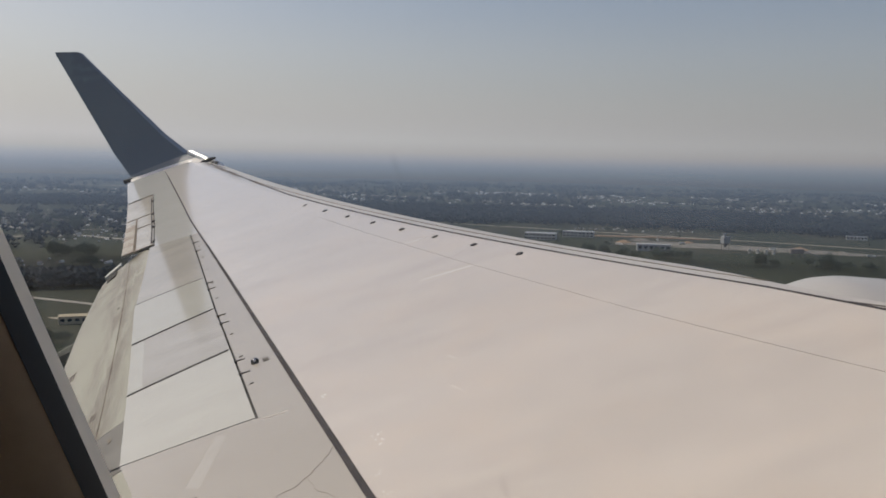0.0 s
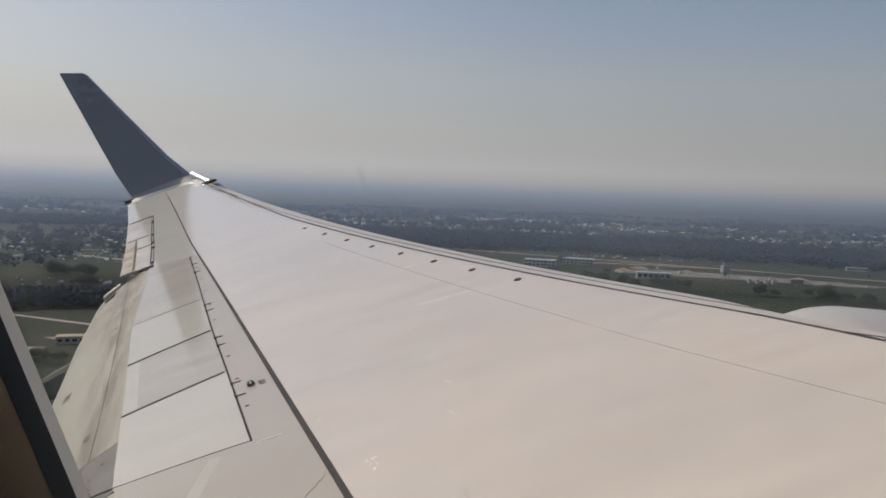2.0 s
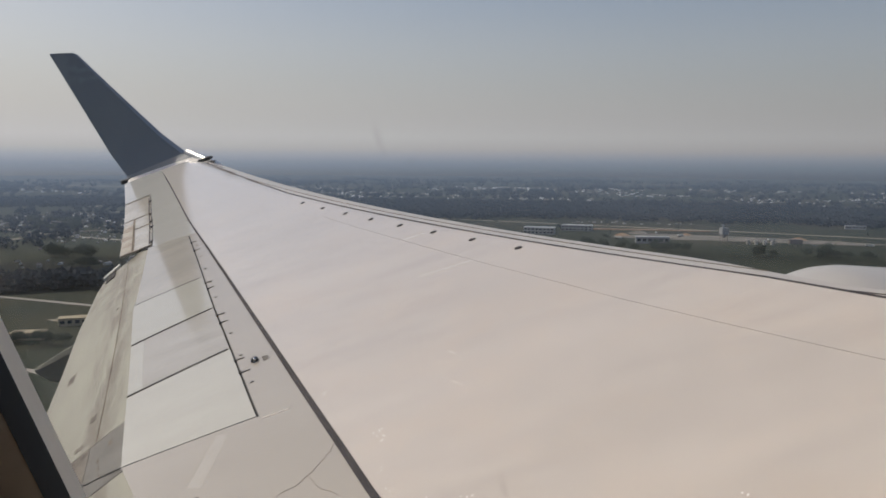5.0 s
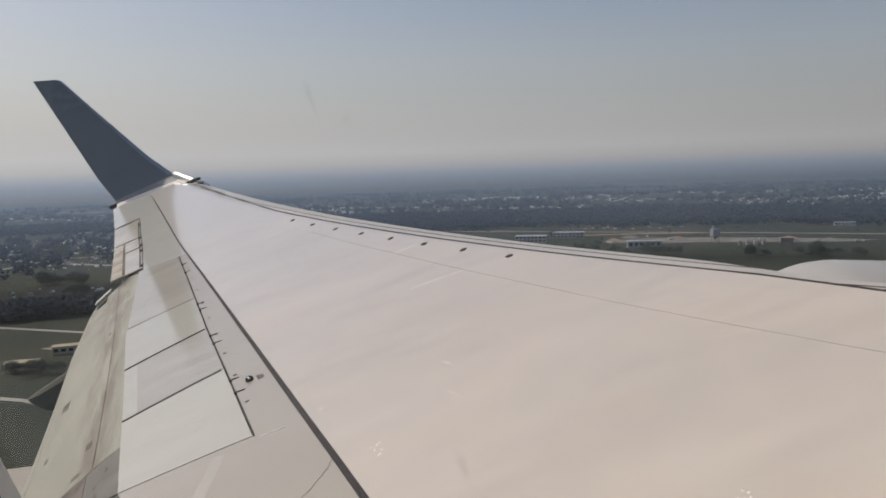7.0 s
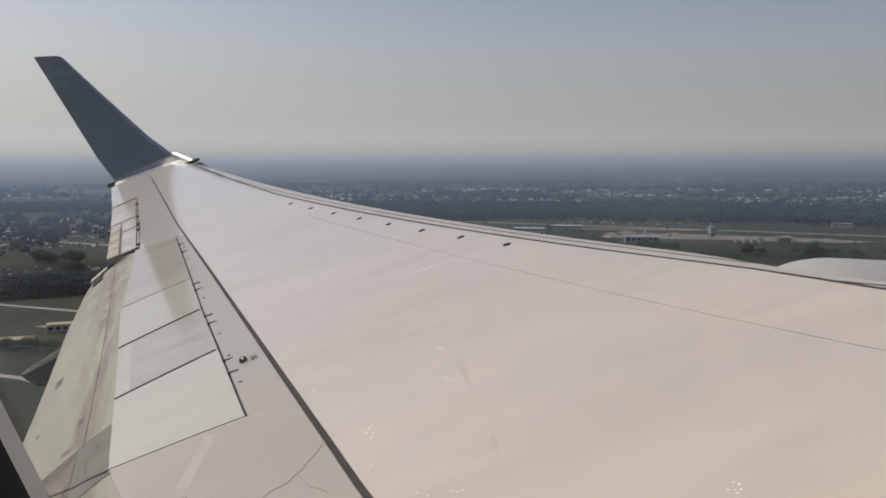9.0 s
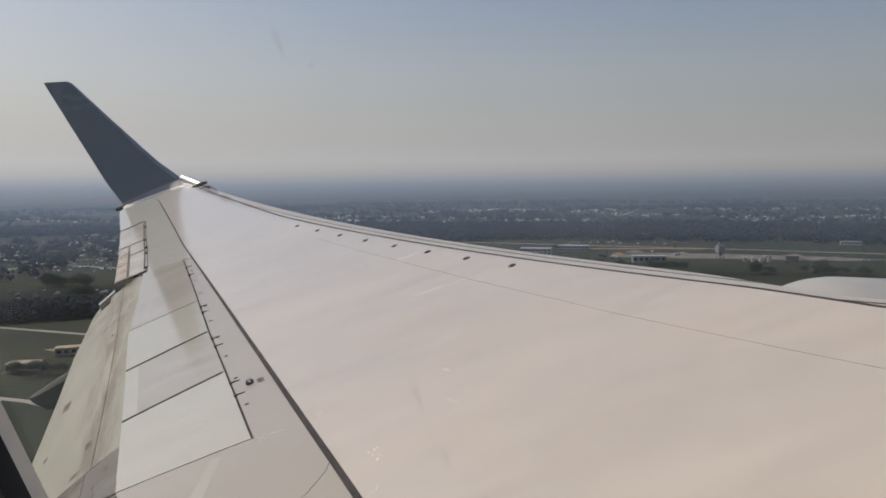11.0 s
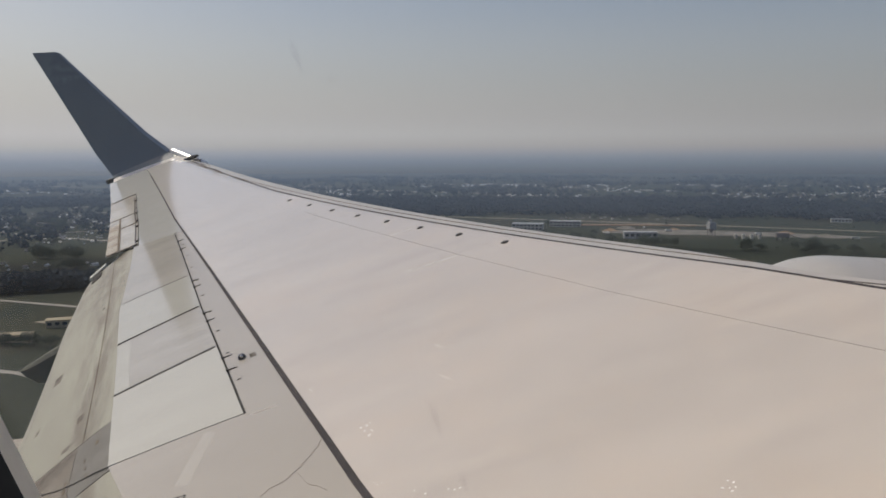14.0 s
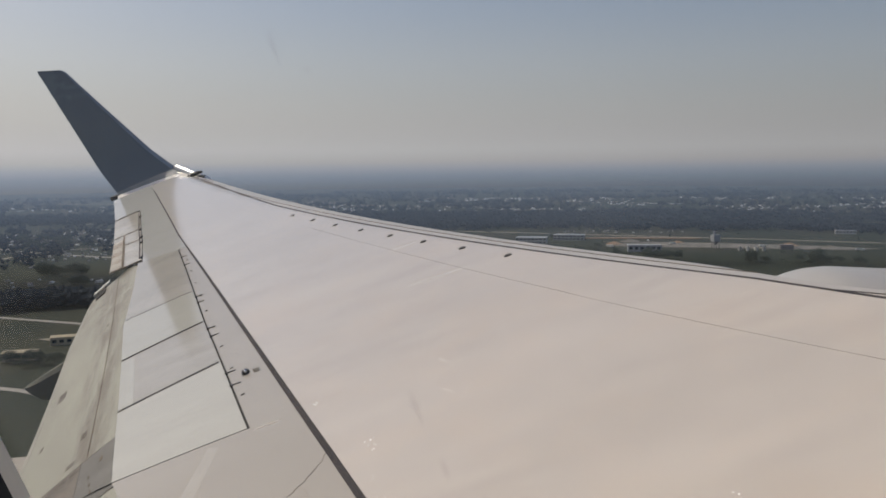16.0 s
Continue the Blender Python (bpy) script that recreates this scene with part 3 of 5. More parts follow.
    # flap track fairings: canoe bodies under the flap with pointed tails
    for y, rows in ((10.0, ((-5.3, -0.34, -0.70), (-5.9, -0.36, -0.86), (-6.45, -0.44, -0.90), (-6.8, -0.525, -0.865), (-7.0, -0.578, -0.80), (-7.09, -0.60, -0.70), (-7.115, -0.607, -0.64))),
                    (7.4, ((-4.3, -0.45, -0.8), (-5.2, -0.55, -1.0), (-5.7, -0.68, -0.9), (-5.95, -0.75, -0.82)))):
        bm = bmesh.new()
        rings = []
        for k, (x, zt, zb) in enumerate(rows):
            w = 0.11 * (1 - 0.6 * k / (len(rows) - 1))
            rings.append([bm.verts.new((x, y + dy * w, zt + (zb - zt) * f)) for dy, f in ((-0.5, 0), (0.5, 0), (1, 0.12), (1, 0.7), (0.5, 1), (-0.5, 1), (-1, 0.7), (-1, 0.12))])
        for a, b in zip(rings, rings[1:]):
            for q in range(8):
                bm.faces.new((a[q], a[(q + 1) % 8], b[(q + 1) % 8], b[q]))
        bm.faces.new(rings[0])
        bm.faces.new(rings[-1])
        bmesh.ops.recalc_face_normals(bm, faces=bm.faces)
        part("flap_track_fairing", bm, FAIRING, airliner, "flap track fairing, its shaded side painted in as dull olive-grey")
    # slats: rounded noses
    for a, b in ((5.46, 8.2), (8.206, 11.0), (11.006, 13.8), (13.806, 16.4)):
        ny = 16
        top, under = [], []
        for i in range(ny + 1):
            y = a + (b - a) * i / ny
            e = slat_line(y) * chord(y) - 0.008
            row = [skin(y, (e + (nose_cut(y) - e) * j / 8) / chord(y), 0.0) for j in range(9)]
            nose = row[-1]
            row += [nose + Vector((dx, 0, dz)) for dx, dz in ((0.030, -0.035), (0.040, -0.075), (0.030, -0.12), (-0.02, -0.155), (-0.12, -0.185))]
            top.append(row)
            mid = nose + Vector((-0.12, 0, -0.05))
            under.append([p.lerp(mid, 0.12) for p in row])
        slat = grid_solid("leading_edge_slat", top, under, SLAT, airliner, "pale grey leading edge slat")
        patch("slat_step", a, b, lambda y: 0.378 / chord(y), lambda y: 0.394 / chord(y), RUST, slat, "fine dark step line", 0.002, 0.004, 16, 1)
    wide = lambda y: float(np.interp(y, (5.0, 9.0), (0.6, 1.0)))
    patch("slat_gap", 1.4, 16.2, lambda y: slat_line(y) - 0.014 * wide(y) / chord(y), lambda y: slat_line(y) + 0.013 * wide(y) / chord(y), SEAL, airliner, "dark gap behind the slats", 0.002, 0.01, 60, 1)
    patch("inboard_nose_panel", 1.3, 5.457, lambda y: nose_cut(y) / chord(y), shift(slat_line, -0.008), SLAT, airliner, "pale grey inboard leading edge", 0, 0.02, 10, 8)
    for y0, y1 in ((3.6, 4.90),):
        patch("nose_flap_gap", y0, y1, lambda y: (0.534 - (4.90 - y) * 0.07) / chord(y), lambda y: (0.546 - (4.90 - y) * 0.07) / chord(y), SEAL, airliner, "dark gap of the inboard leading edge flap", 0.002, 0.006, 6, 1)
    # eight small slots behind the slats
    for k in range(8):
        y = 7.147 + (11.15 - 7.147) * k / 7
        bm = bmesh.new()
        p = skin(y, 0.649 / chord(y), 0.002)
        bmesh.ops.create_uvsphere(bm, u_segments=14, v_segments=6, radius=1, matrix=Matrix.Translation(p) @ Matrix.Rotation(radians(-6), 4, "Z") @ Matrix.Diagonal((0.031, 0.032, 0.007, 1)))
        part("slot", bm, SEAL, airliner, "small dark oval slot in the skin", True)
    # fuel filler cap and its placard
    p = skin(6.557, 0.636, 0)
    bm = bmesh.new()
    bmesh.ops.create_uvsphere(bm, u_segments=20, v_segments=12, radius=0.028, matrix=Matrix.Translation(p + Vector((0, 0, 0.006))))
    cap = part("filler_cap", bm, BLACK, airliner, "round black domed filler cap with a pale spot", True)
    bm = bmesh.new()
    bmesh.ops.create_uvsphere(bm, u_segments=14, v_segments=8, radius=0.011, matrix=Matrix.Translation(p + Vector((0.006, -0.018, 0.022))))
    part("cap_button", bm, BRIGHT, cap, "pale metal centre", True)
    for k in range(3):
        q = skin(6.55 + 0.03 * (k - 1), 0.619, 0.001)
        bm = bmesh.new()
        box(bm, q.x - 0.025, q.x + 0.02, q.y - 0.007, q.y + 0.007, q.z - 0.002, q.z + 0.002)
        part("placard_bar", bm, DIRTY, airliner, "faint grey lettering bar")
    # curled sealant line on the inboard panel
    pts = [(4.999, 0.634), (4.979, 0.6387), (4.924, 0.6465), (4.872, 0.6599), (4.818, 0.6721), (4.772, 0.6817), (4.694, 0.6831), (4.625, 0.6855), (4.573, 0.679), (4.502, 0.6746)]
    more = [(4.772, 0.6817), (4.749, 0.6922), (4.723, 0.7011), (4.72, 0.7079), (4.7, 0.7176), (4.665, 0.7269), (4.61, 0.745)]
    hook = [(4.979, 0.8091), (4.964, 0.7982), (4.956, 0.7876), (4.93, 0.7914), (4.907, 0.7944)]     # corner of an access panel
    for run, half, mat in ((pts, 0.0015, SEALANT), (more, 0.0015, SEALANT), (hook, 0.0028, CORE)):
        fine = []
        for (ya, ca), (yb, cb) in zip(run, run[1:]):
            fine += [(ya + (yb - ya) * k / 4, ca + (cb - ca) * k / 4) for k in range(4)]
        fine.append(run[-1])
        if mat is SEALANT:
            fine = [(y + 0.012 * noise.noise(Vector((y * 31, c * 90, 1))), c + 0.003 * noise.noise(Vector((y * 31, c * 90, 5)))) for y, c in fine]
        for (ya, ca), (yb, cb) in zip(fine, fine[1:]):
            a, b = skin(ya, ca, 0.002), skin(yb, cb, 0.002)
            side = (b - a).cross(Vector((0, 0, 1))).normalized() * half
            me = mesh("sealant_line", [a - side, a + side, b + side, b - side, a - side - Vector((0, 0, .003)), a + side - Vector((0, 0, .003)), b + side - Vector((0, 0, .003)), b - side - Vector((0, 0, .003))],
                      [(0, 1, 2, 3), (7, 6, 5, 4), (0, 4, 5, 1), (1, 5, 6, 2), (2, 6, 7, 3), (3, 7, 4, 0)], mat)
            piece("sealant_line", me, airliner)

    # a pale touched-up stripe, chips in the paint and scuffs
    a, b, c, d = skin(5.59, 0.727, 0.0006), skin(5.55, 0.716, 0.0006), skin(5.04, 0.780, 0.0006), skin(5.09, 0.793, 0.0006)
    low = Vector((0, 0, -0.003))
    piece("paint_stripe", mesh("paint_stripe", [a, b, c, d, a + low, b + low, c + low, d + low], [(0, 1, 2, 3), (7, 6, 5, 4), (0, 4, 5, 1), (1, 5, 6, 2), (2, 6, 7, 3), (3, 7, 4, 0)], STRIPE), airliner, "pale touched-up paint stripe")
    rnd = random.Random(3)
    chips = [(4.937, 0.596), (4.888, 0.595), (4.952, 0.585), (3.629, 0.467), (3.655, 0.465), (4.238, 0.616), (4.158, 0.596), (4.403, 0.639), (5.634, 0.59), (4.602, 0.628)]
    for y, c in chips:
        for _ in range(3):
            p = skin(y + rnd.uniform(-.03, .03), c + rnd.uniform(-.005, .005), 0.0005)
            bm = bmesh.new()
            bmesh.ops.create_icosphere(bm, subdivisions=1, radius=1, matrix=Matrix.Translation(p) @ Matrix.Rotation(rnd.uniform(0, 3), 4, "Z") @ Matrix.Diagonal((rnd.uniform(.003, .007), rnd.uniform(.002, .0045), 0.0015, 1)))
            part("paint_chip", bm, CHIP, airliner, "tiny bright chip in the paint")
    for y, c, w, l in ((5.62, 0.430, 0.03, 0.006), (5.2, 0.475, 0.05, 0.006), (9.9, 0.64, 0.02, 0.004), (10.3, 0.612, 0.016, 0.004)):
        patch("scuff", y - w, y + w, lambda q, c=c: c, lambda q, c=c, l=l, y=y: c + l * (0.3 + (q - y + 0.05) * 2), FAINT, airliner, "small grey scuff", 0.0012, 0.003, 4, 1)
    run = [flap_skin(y, c, 0.004) for y, c in ((5.73, 0.845), (5.80, 0.868), (5.88, 0.90), (6.0, 0.935), (6.16, 0.97))]
    for a, b in zip(run, run[1:]):
        side = Vector((0.002, 0.006, 0))
        piece("root_gap", mesh("root_gap", [a - side, a + side, b + side, b - side, a - side + low, a + side + low, b + side + low, b - side + low], [(0, 1, 2, 3), (7, 6, 5, 4), (0, 4, 5, 1), (1, 5, 6, 2), (2, 6, 7, 3), (3, 7, 4, 0)], CORE), airliner)
    for y, d, w, l in ((15.75, 0.22, 0.22, 0.05), (15.35, 0.33, 0.26, 0.06), (14.9, 0.30, 0.2, 0.04), (14.5, 0.40, 0.16, 0.03), (14.2, 0.47, 0.25, 0.02), (13.3, 0.445, 0.3, 0.015)):
        patch("worn_mark", y - 1.3 * w, y + 1.3 * w, lambda q, d=d: d / chord(q), lambda q, d=d, l=l: (d + 0.55 * l) / chord(q), DIRTY, airliner, "dark worn mark on the slat edge", 0.003, 0.005, 4, 1)
    # small bolt ticks ahead of the spoiler hinge
    for k in range(9):
        y = 6.2 + k * 0.57
        p = skin(y, hinge_line(y) - 0.05 / chord(y), 0.001)
        bm = bmesh.new()
        box(bm, p.x - 0.012, p.x + 0.012, p.y - 0.006, p.y + 0.006, p.z - 0.002, p.z + 0.003)
        part("bolt", bm, SEAL, airliner)


build_wing()


def build_winglet():
    # front and rear edge of each section, from the wing tip to the top
    front = [(-6.02, 16.4, 0.35), (-6.36, 16.8, 0.49), (-6.70, 17.14, 0.675), (-6.765, 17.195, 0.712), (-7.125, 17.4, 1.157), (-7.69, 17.62, 2.12), (-8.20, 17.84, 3.00), (-8.27, 17.85, 3.06)]
    rear = [(-7.80, 16.4, 0.495), (-7.84, 16.75, 0.525), (-7.93, 17.06, 0.60), (-7.95, 17.10, 0.632), (-8.146, 17.3, 1.069), (-8.43, 17.58, 2.14), (-8.69, 17.84, 3.12), (-8.696, 17.85, 3.175)]
    def smooth_rows(rows, cuts):
        """A smooth curve through the section ends, each step cut in equal parts."""
        p = [Vector(q) for q in rows]
        made = []
        for i in range(len(p) - 1):
            a, b, c, d = p[max(i - 1, 0)], p[i], p[i + 1], p[min(i + 2, len(p) - 1)]
            for k in range(cuts):
                u = k / cuts
                bend = 0.5 if i < 3 else 0.0
                curve = 0.5 * (2 * b + (c - a) * u + (2 * a - 5 * b + 4 * c - d) * u * u + (3 * b - a - 3 * c + d) * u ** 3)
                made.append(b.lerp(c, u).lerp(curve, bend))
        return made + [p[-1]]

    n, cuts = 14, 4
    inner, outer = [], []
    for f, r in zip(smooth_rows(front, cuts), smooth_rows(rear, cuts)):
        ax = r - f
        k = min(1, max(0, (f.y - 16.4) / 1.0))
        out = Vector((0, math.sin(k * math.pi / 2 * 0.93), -math.cos(k * math.pi / 2 * 0.93)))
        a, b = [], []
        for j in range(n + 1):
            s = j / n
            th = ax.length * 0.10 * (2.97 * math.sqrt(s) - 1.26 * s - 3.52 * s * s + 2.84 * s ** 3 - 1.03 * s ** 4) * 0.5
            a.append(f + ax * s - out * th * 0.35)
            b.append(f + ax * s + out * (th * 0.9 + 0.002))
        inner.append(a)
        outer.append(b)
    # the blend is paler than the wing to offset shadow, the blade dark blue-grey
    grid_solid("winglet_blend", inner[:7], outer[:7], BLEND_PAINT, airliner, "curved blend between wing and winglet, painted paler to offset shadow")
    blade = grid_solid("winglet", inner[6:], outer[6:], WINGLET, airliner, "dark blue-grey upswept winglet blade")
    # Light rim of the blade's front edge, painted as a pale blue strip.
    lift = Vector((0.004, -0.007, 0.001))
    strip = [[row[0].lerp(row[1], k / 2) + lift for k in range(3)] for row in inner[12:]]
    grid_solid("leading_edge_strip", strip, [[p - lift * 0.6 for p in row] for row in strip], EDGE_BLUE, blade, "paler blue strip painted as the edge highlight")
    # Bright tube added along the nose so its edge catches a sun glint.
    bm = bmesh.new()
    nose = [Vector(f) for f in front[:4]]
    loops = []
    for i, p in enumerate(nose):
        d = (nose[min(i + 1, 3)] - nose[max(i - 1, 0)]).normalized()
        u = d.cross(Vector((1, 0, 0.2))).normalized()
        w = d.cross(u)
        r = (0.02, 0.055, 0.075, 0.035)[i]
        loops.append([bm.verts.new(p + (u * math.cos(a) + w * math.sin(a)) * r) for a in (2 * math.pi * q / 14 for q in range(14))])
    for a, b in zip(loops, loops[1:]):
        for q in range(14):
            bm.faces.new((a[q], a[(q + 1) % 14], b[(q + 1) % 14], b[q]))
    bm.faces.new(loops[0])
    bm.faces.new(loops[-1])
    bmesh.ops.recalc_face_normals(bm, faces=bm.faces)
    part("nose_cap", bm, POLISH, airliner, "bright metal tube added along the nose of the blend to glint", True)
    # Added metal dome that stands in for the sun glint in the paint.
    bm = bmesh.new()
    bmesh.ops.create_uvsphere(bm, u_segments=20, v_segments=12, radius=1, matrix=Matrix.Translation((-6.72, 16.86, 0.525)) @ Matrix.Rotation(radians(28), 4, "X") @ Matrix.Rotation(radians(-30), 4, "Z") @ Matrix.Diagonal((0.055, 0.11, 0.03, 1)))
    part("glint_dome", bm, POLISH, airliner, "small metal dome added to make the sun glint", True)
    bm = bmesh.new()
    box(bm, -7.46, -7.41, 17.325, 17.345, 1.005, 1.025, 0.004)
    part("rivet_mark", bm, BRIGHT, blade, "tiny pale mark")
    # tip light: a flat wedge pointing aft with a lens on top
    rings = [((-6.86, 16.62, 0.44), 0.008, 0.006), ((-6.55, 16.60, 0.445), 0.06, 0.016), ((-6.26, 16.56, 0.435), 0.10, 0.026), ((-6.13, 16.53, 0.43), 0.09, 0.018)]
    top = [[Vector((x, y + w * k, z + h * (1 - k * k))) for k in (-1, -0.5, 0, 0.5, 1)] for (x, y, z), w, h in rings]
    low = [[p - Vector((0, 0, 0.012 + 1.4 * h)) for p in row] for row, (c, w, h) in zip(top, rings)]
    light = grid_solid("tip_light", top, low, BLACK, airliner, "dark wedge-shaped wing tip light housing")
    bm = bmesh.new()
    bmesh.ops.create_uvsphere(bm, u_segments=16, v_segments=10, radius=1, matrix=Matrix.Translation((-6.30, 16.58, 0.515)) @ Matrix.Diagonal((0.15, 0.06, 0.038, 1)))
    part("lens", bm, BLACK, light, "dark glass lens", True)
    bm = bmesh.new()
    box(bm, -8.03, -7.84, 16.88, 16.96, 0.50, 0.58, 0.015)
    part("tail_light", bm, BLACK, airliner, "small black rear position light")


POLISH = material("brushed_bright_metal", (0.86, 0.86, 0.86), 0.3, metal=1.0, dark=(0.74, 0.74, 0.74), scale=3, fine=30, rough_var=0.04)
# Base colour raised on the blend to make up for the winglet's shadow.
BLEND_PAINT = material("shade_lifted_paint", (0.74, 0.71, 0.665), 0.6, dark=(0.68, 0.65, 0.61), scale=2, fine=14, spec=0.1)
BRIGHT_PAINT = material("glossy_pale_paint", (0.50, 0.475, 0.44), 0.11, dark=(0.45, 0.425, 0.39), scale=2, fine=14, coat=0.6, spec=0.4, rough_var=0.03)
build_winglet()


def build_engine():
    bm = bmesh.new()
    prof = [(-0.9 + 0.971 * u, 0.30 + 0.695 * (1 - (1 - u) ** 2.04)) for u in (k / 14 for k in range(15))]
    prof += [(0.5, 0.995), (1.1, 0.995), (1.8, 0.99), (2.3, 0.95), (2.6, 0.86), (2.55, 0.76), (1.8, 0.70)]
    n = 48
    rings = [[bm.verts.new((x, r * math.cos(2 * math.pi * q / n), r * math.sin(2 * math.pi * q / n))) for q in range(n)] for x, r in prof]
    for a, b in zip(rings, rings[1:]):
        for q in range(n):
            bm.faces.new((a[q], a[(q + 1) % n], b[(q + 1) % n], b[q]))
    bm.faces.new(rings[0])
    bmesh.ops.recalc_face_normals(bm, faces=bm.faces)
    bm.transform(pose(-0.2, 6.4, -1.606, 0, 21.3, 0))
    nac = part("engine_nacelle", bm, NACELLE, airliner, "pale grey rounded engine nacelle ahead of the wing", True)
    bm = bmesh.new()
    rings = [[bm.verts.new(pose(-0.2, 6.4, -1.606, 0, 21.3, 0) @ Vector((x, (r + 0.004) * math.cos(a), (r + 0.004) * math.sin(a)))) for a in (math.pi * (0.3 + 0.5 * q / 30) for q in range(31))] for x, r in ((0.28, 0.995), (0.288, 0.995))]
    for q in range(30):
        bm.faces.new((rings[0][q], rings[0][q + 1], rings[1][q + 1], rings[1][q]))
    part("cowl_joint", bm, SEALANT, nac, "thin grey cowl joint")


build_engine()


# ---------------------------------------------------------------- cabin wall and window
def rounded(x0, x1, z0, z1, r, y, n=10):
    pts = []
    for cx, cz, a0 in ((x1 - r, z1 - r, 0), (x0 + r, z1 - r, 90), (x0 + r, z0 + r, 180), (x1 - r, z0 + r, 270)):
        for k in range(n + 1):
            a = radians(a0 + 90 * k / n)
            pts.append((cx + r * math.cos(a), y, cz + r * math.sin(a)))
    return pts


WX0, WX1, WZ0, WZ1 = -2.305, -2.02, 1.40, 1.80


def opening(grow, y):
    return rounded(WX0 - grow, WX1 + grow, WZ0 - grow, WZ1 + grow, 0.085 + grow, y)


def loft(name, loops, mat, parent, label=""):
    n = len(loops[0])
    verts = [p for lp in loops for p in lp]
    faces = [(i * n + q, i * n + (q + 1) % n, (i + 1) * n + (q + 1) % n, (i + 1) * n + q) for i in range(len(loops) - 1) for q in range(n)]
    me = mesh(name, verts, faces, mat, True)
    me.set_sharp_from_angle(angle=radians(30))
    return piece(name, me, parent, label)


window = tagged(new("window_1"), "oval cabin window with a scratched dusty acrylic pane", "window", kind="structure")
window.matrix_world = AIR
loft("window_frame", [opening(0.05, 1.515), opening(0.004, 1.503), opening(0.0, 1.500), opening(-0.002, 1.490)], FRAME, window, "beige window reveal")
loft("window_seal", [opening(-0.0022, 1.4905), opening(-0.0016, 1.4875), opening(-0.0004, 1.4845)], BLACK, window, "black rubber seal")
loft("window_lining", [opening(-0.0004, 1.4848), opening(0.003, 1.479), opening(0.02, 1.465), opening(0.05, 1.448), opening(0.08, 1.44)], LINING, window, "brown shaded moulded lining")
ring = opening(0.004, 1.506)
pane = piece("pane", mesh("pane", ring + [(x, y + 0.004, z) for x, y, z in ring],
             [tuple(range(len(ring)))] + [tuple(reversed(range(len(ring), 2 * len(ring))))], PANE), window, "slightly dusty clear acrylic pane")
pane.visible_shadow = False


def smudge_material():
    m = bpy.data.materials.new("grey_smudge")
    m.use_nodes = True
    n, l = m.node_tree.nodes, m.node_tree.links
    out = n["Material Output"]
    n.remove(n["Principled BSDF"])
    clear, film, mix = n.new("ShaderNodeBsdfTransparent"), n.new("ShaderNodeBsdfDiffuse"), n.new("ShaderNodeMixShader")
    film.inputs["Color"].default_value = (0.3, 0.3, 0.3, 1)
    mix.inputs[0].default_value = 0.022
    l.new(clear.outputs[0], mix.inputs[1])
    l.new(film.outputs[0], mix.inputs[2])
    l.new(mix.outputs[0], out.inputs["Surface"])
    return m


SMUDGE = smudge_material()
for sx, sz, w, h in ((-2.2143, 1.6137, 0.0006, 0.0028), (-2.2118, 1.5225, 0.0007, 0.0036), (-2.2103, 1.5040, 0.0006, 0.0024), (-2.2090, 1.6068, 0.0005, 0.0006)):
    rings = [[(sx + k * w * math.cos(a) * (1 + 0.3 * math.sin(3 * a)), 1.5045 + 0.0001 * i, sz + k * h * math.sin(a)) for a in (2 * math.pi * q / 16 for q in range(16))] for i, k in enumerate((1.5, 1.0, 0.55))]
    spot = piece("smudge", mesh("smudge", sum(rings, []), [tuple(range(16 * i, 16 * i + 16)) for i in range(3)], SMUDGE), window, "faint grey smudge on the pane")
    spot.visible_shadow = False


def rim(y, x0, x1, z0, z1):
    """A rectangle with as many points as the opening, corner for corner."""
    return rounded(x0, x1, z0, z1, 0.02, y)


cabin = tagged(new("wall_cabin"), "plain cabin wall panel round the window", "wall", kind="structure")
cabin.matrix_world = AIR
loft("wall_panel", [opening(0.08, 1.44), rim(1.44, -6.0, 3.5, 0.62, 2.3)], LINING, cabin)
loft("outer_skin", [opening(0.05, 1.515), opening(0.085, 1.56), rim(1.56, -6.0, 3.5, 0.62, 2.3)], BRIGHT_PAINT, cabin, "white fuselage skin")
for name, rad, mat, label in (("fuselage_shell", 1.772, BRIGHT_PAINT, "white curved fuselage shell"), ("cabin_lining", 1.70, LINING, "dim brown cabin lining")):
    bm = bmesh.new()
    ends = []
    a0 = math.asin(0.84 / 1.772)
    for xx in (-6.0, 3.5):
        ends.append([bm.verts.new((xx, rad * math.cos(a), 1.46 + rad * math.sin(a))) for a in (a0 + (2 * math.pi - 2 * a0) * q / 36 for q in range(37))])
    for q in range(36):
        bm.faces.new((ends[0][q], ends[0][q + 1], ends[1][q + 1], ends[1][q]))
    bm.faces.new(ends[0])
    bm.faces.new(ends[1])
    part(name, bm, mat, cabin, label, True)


# ---------------------------------------------------------------- ground
K = 1.57      # spread of the plan


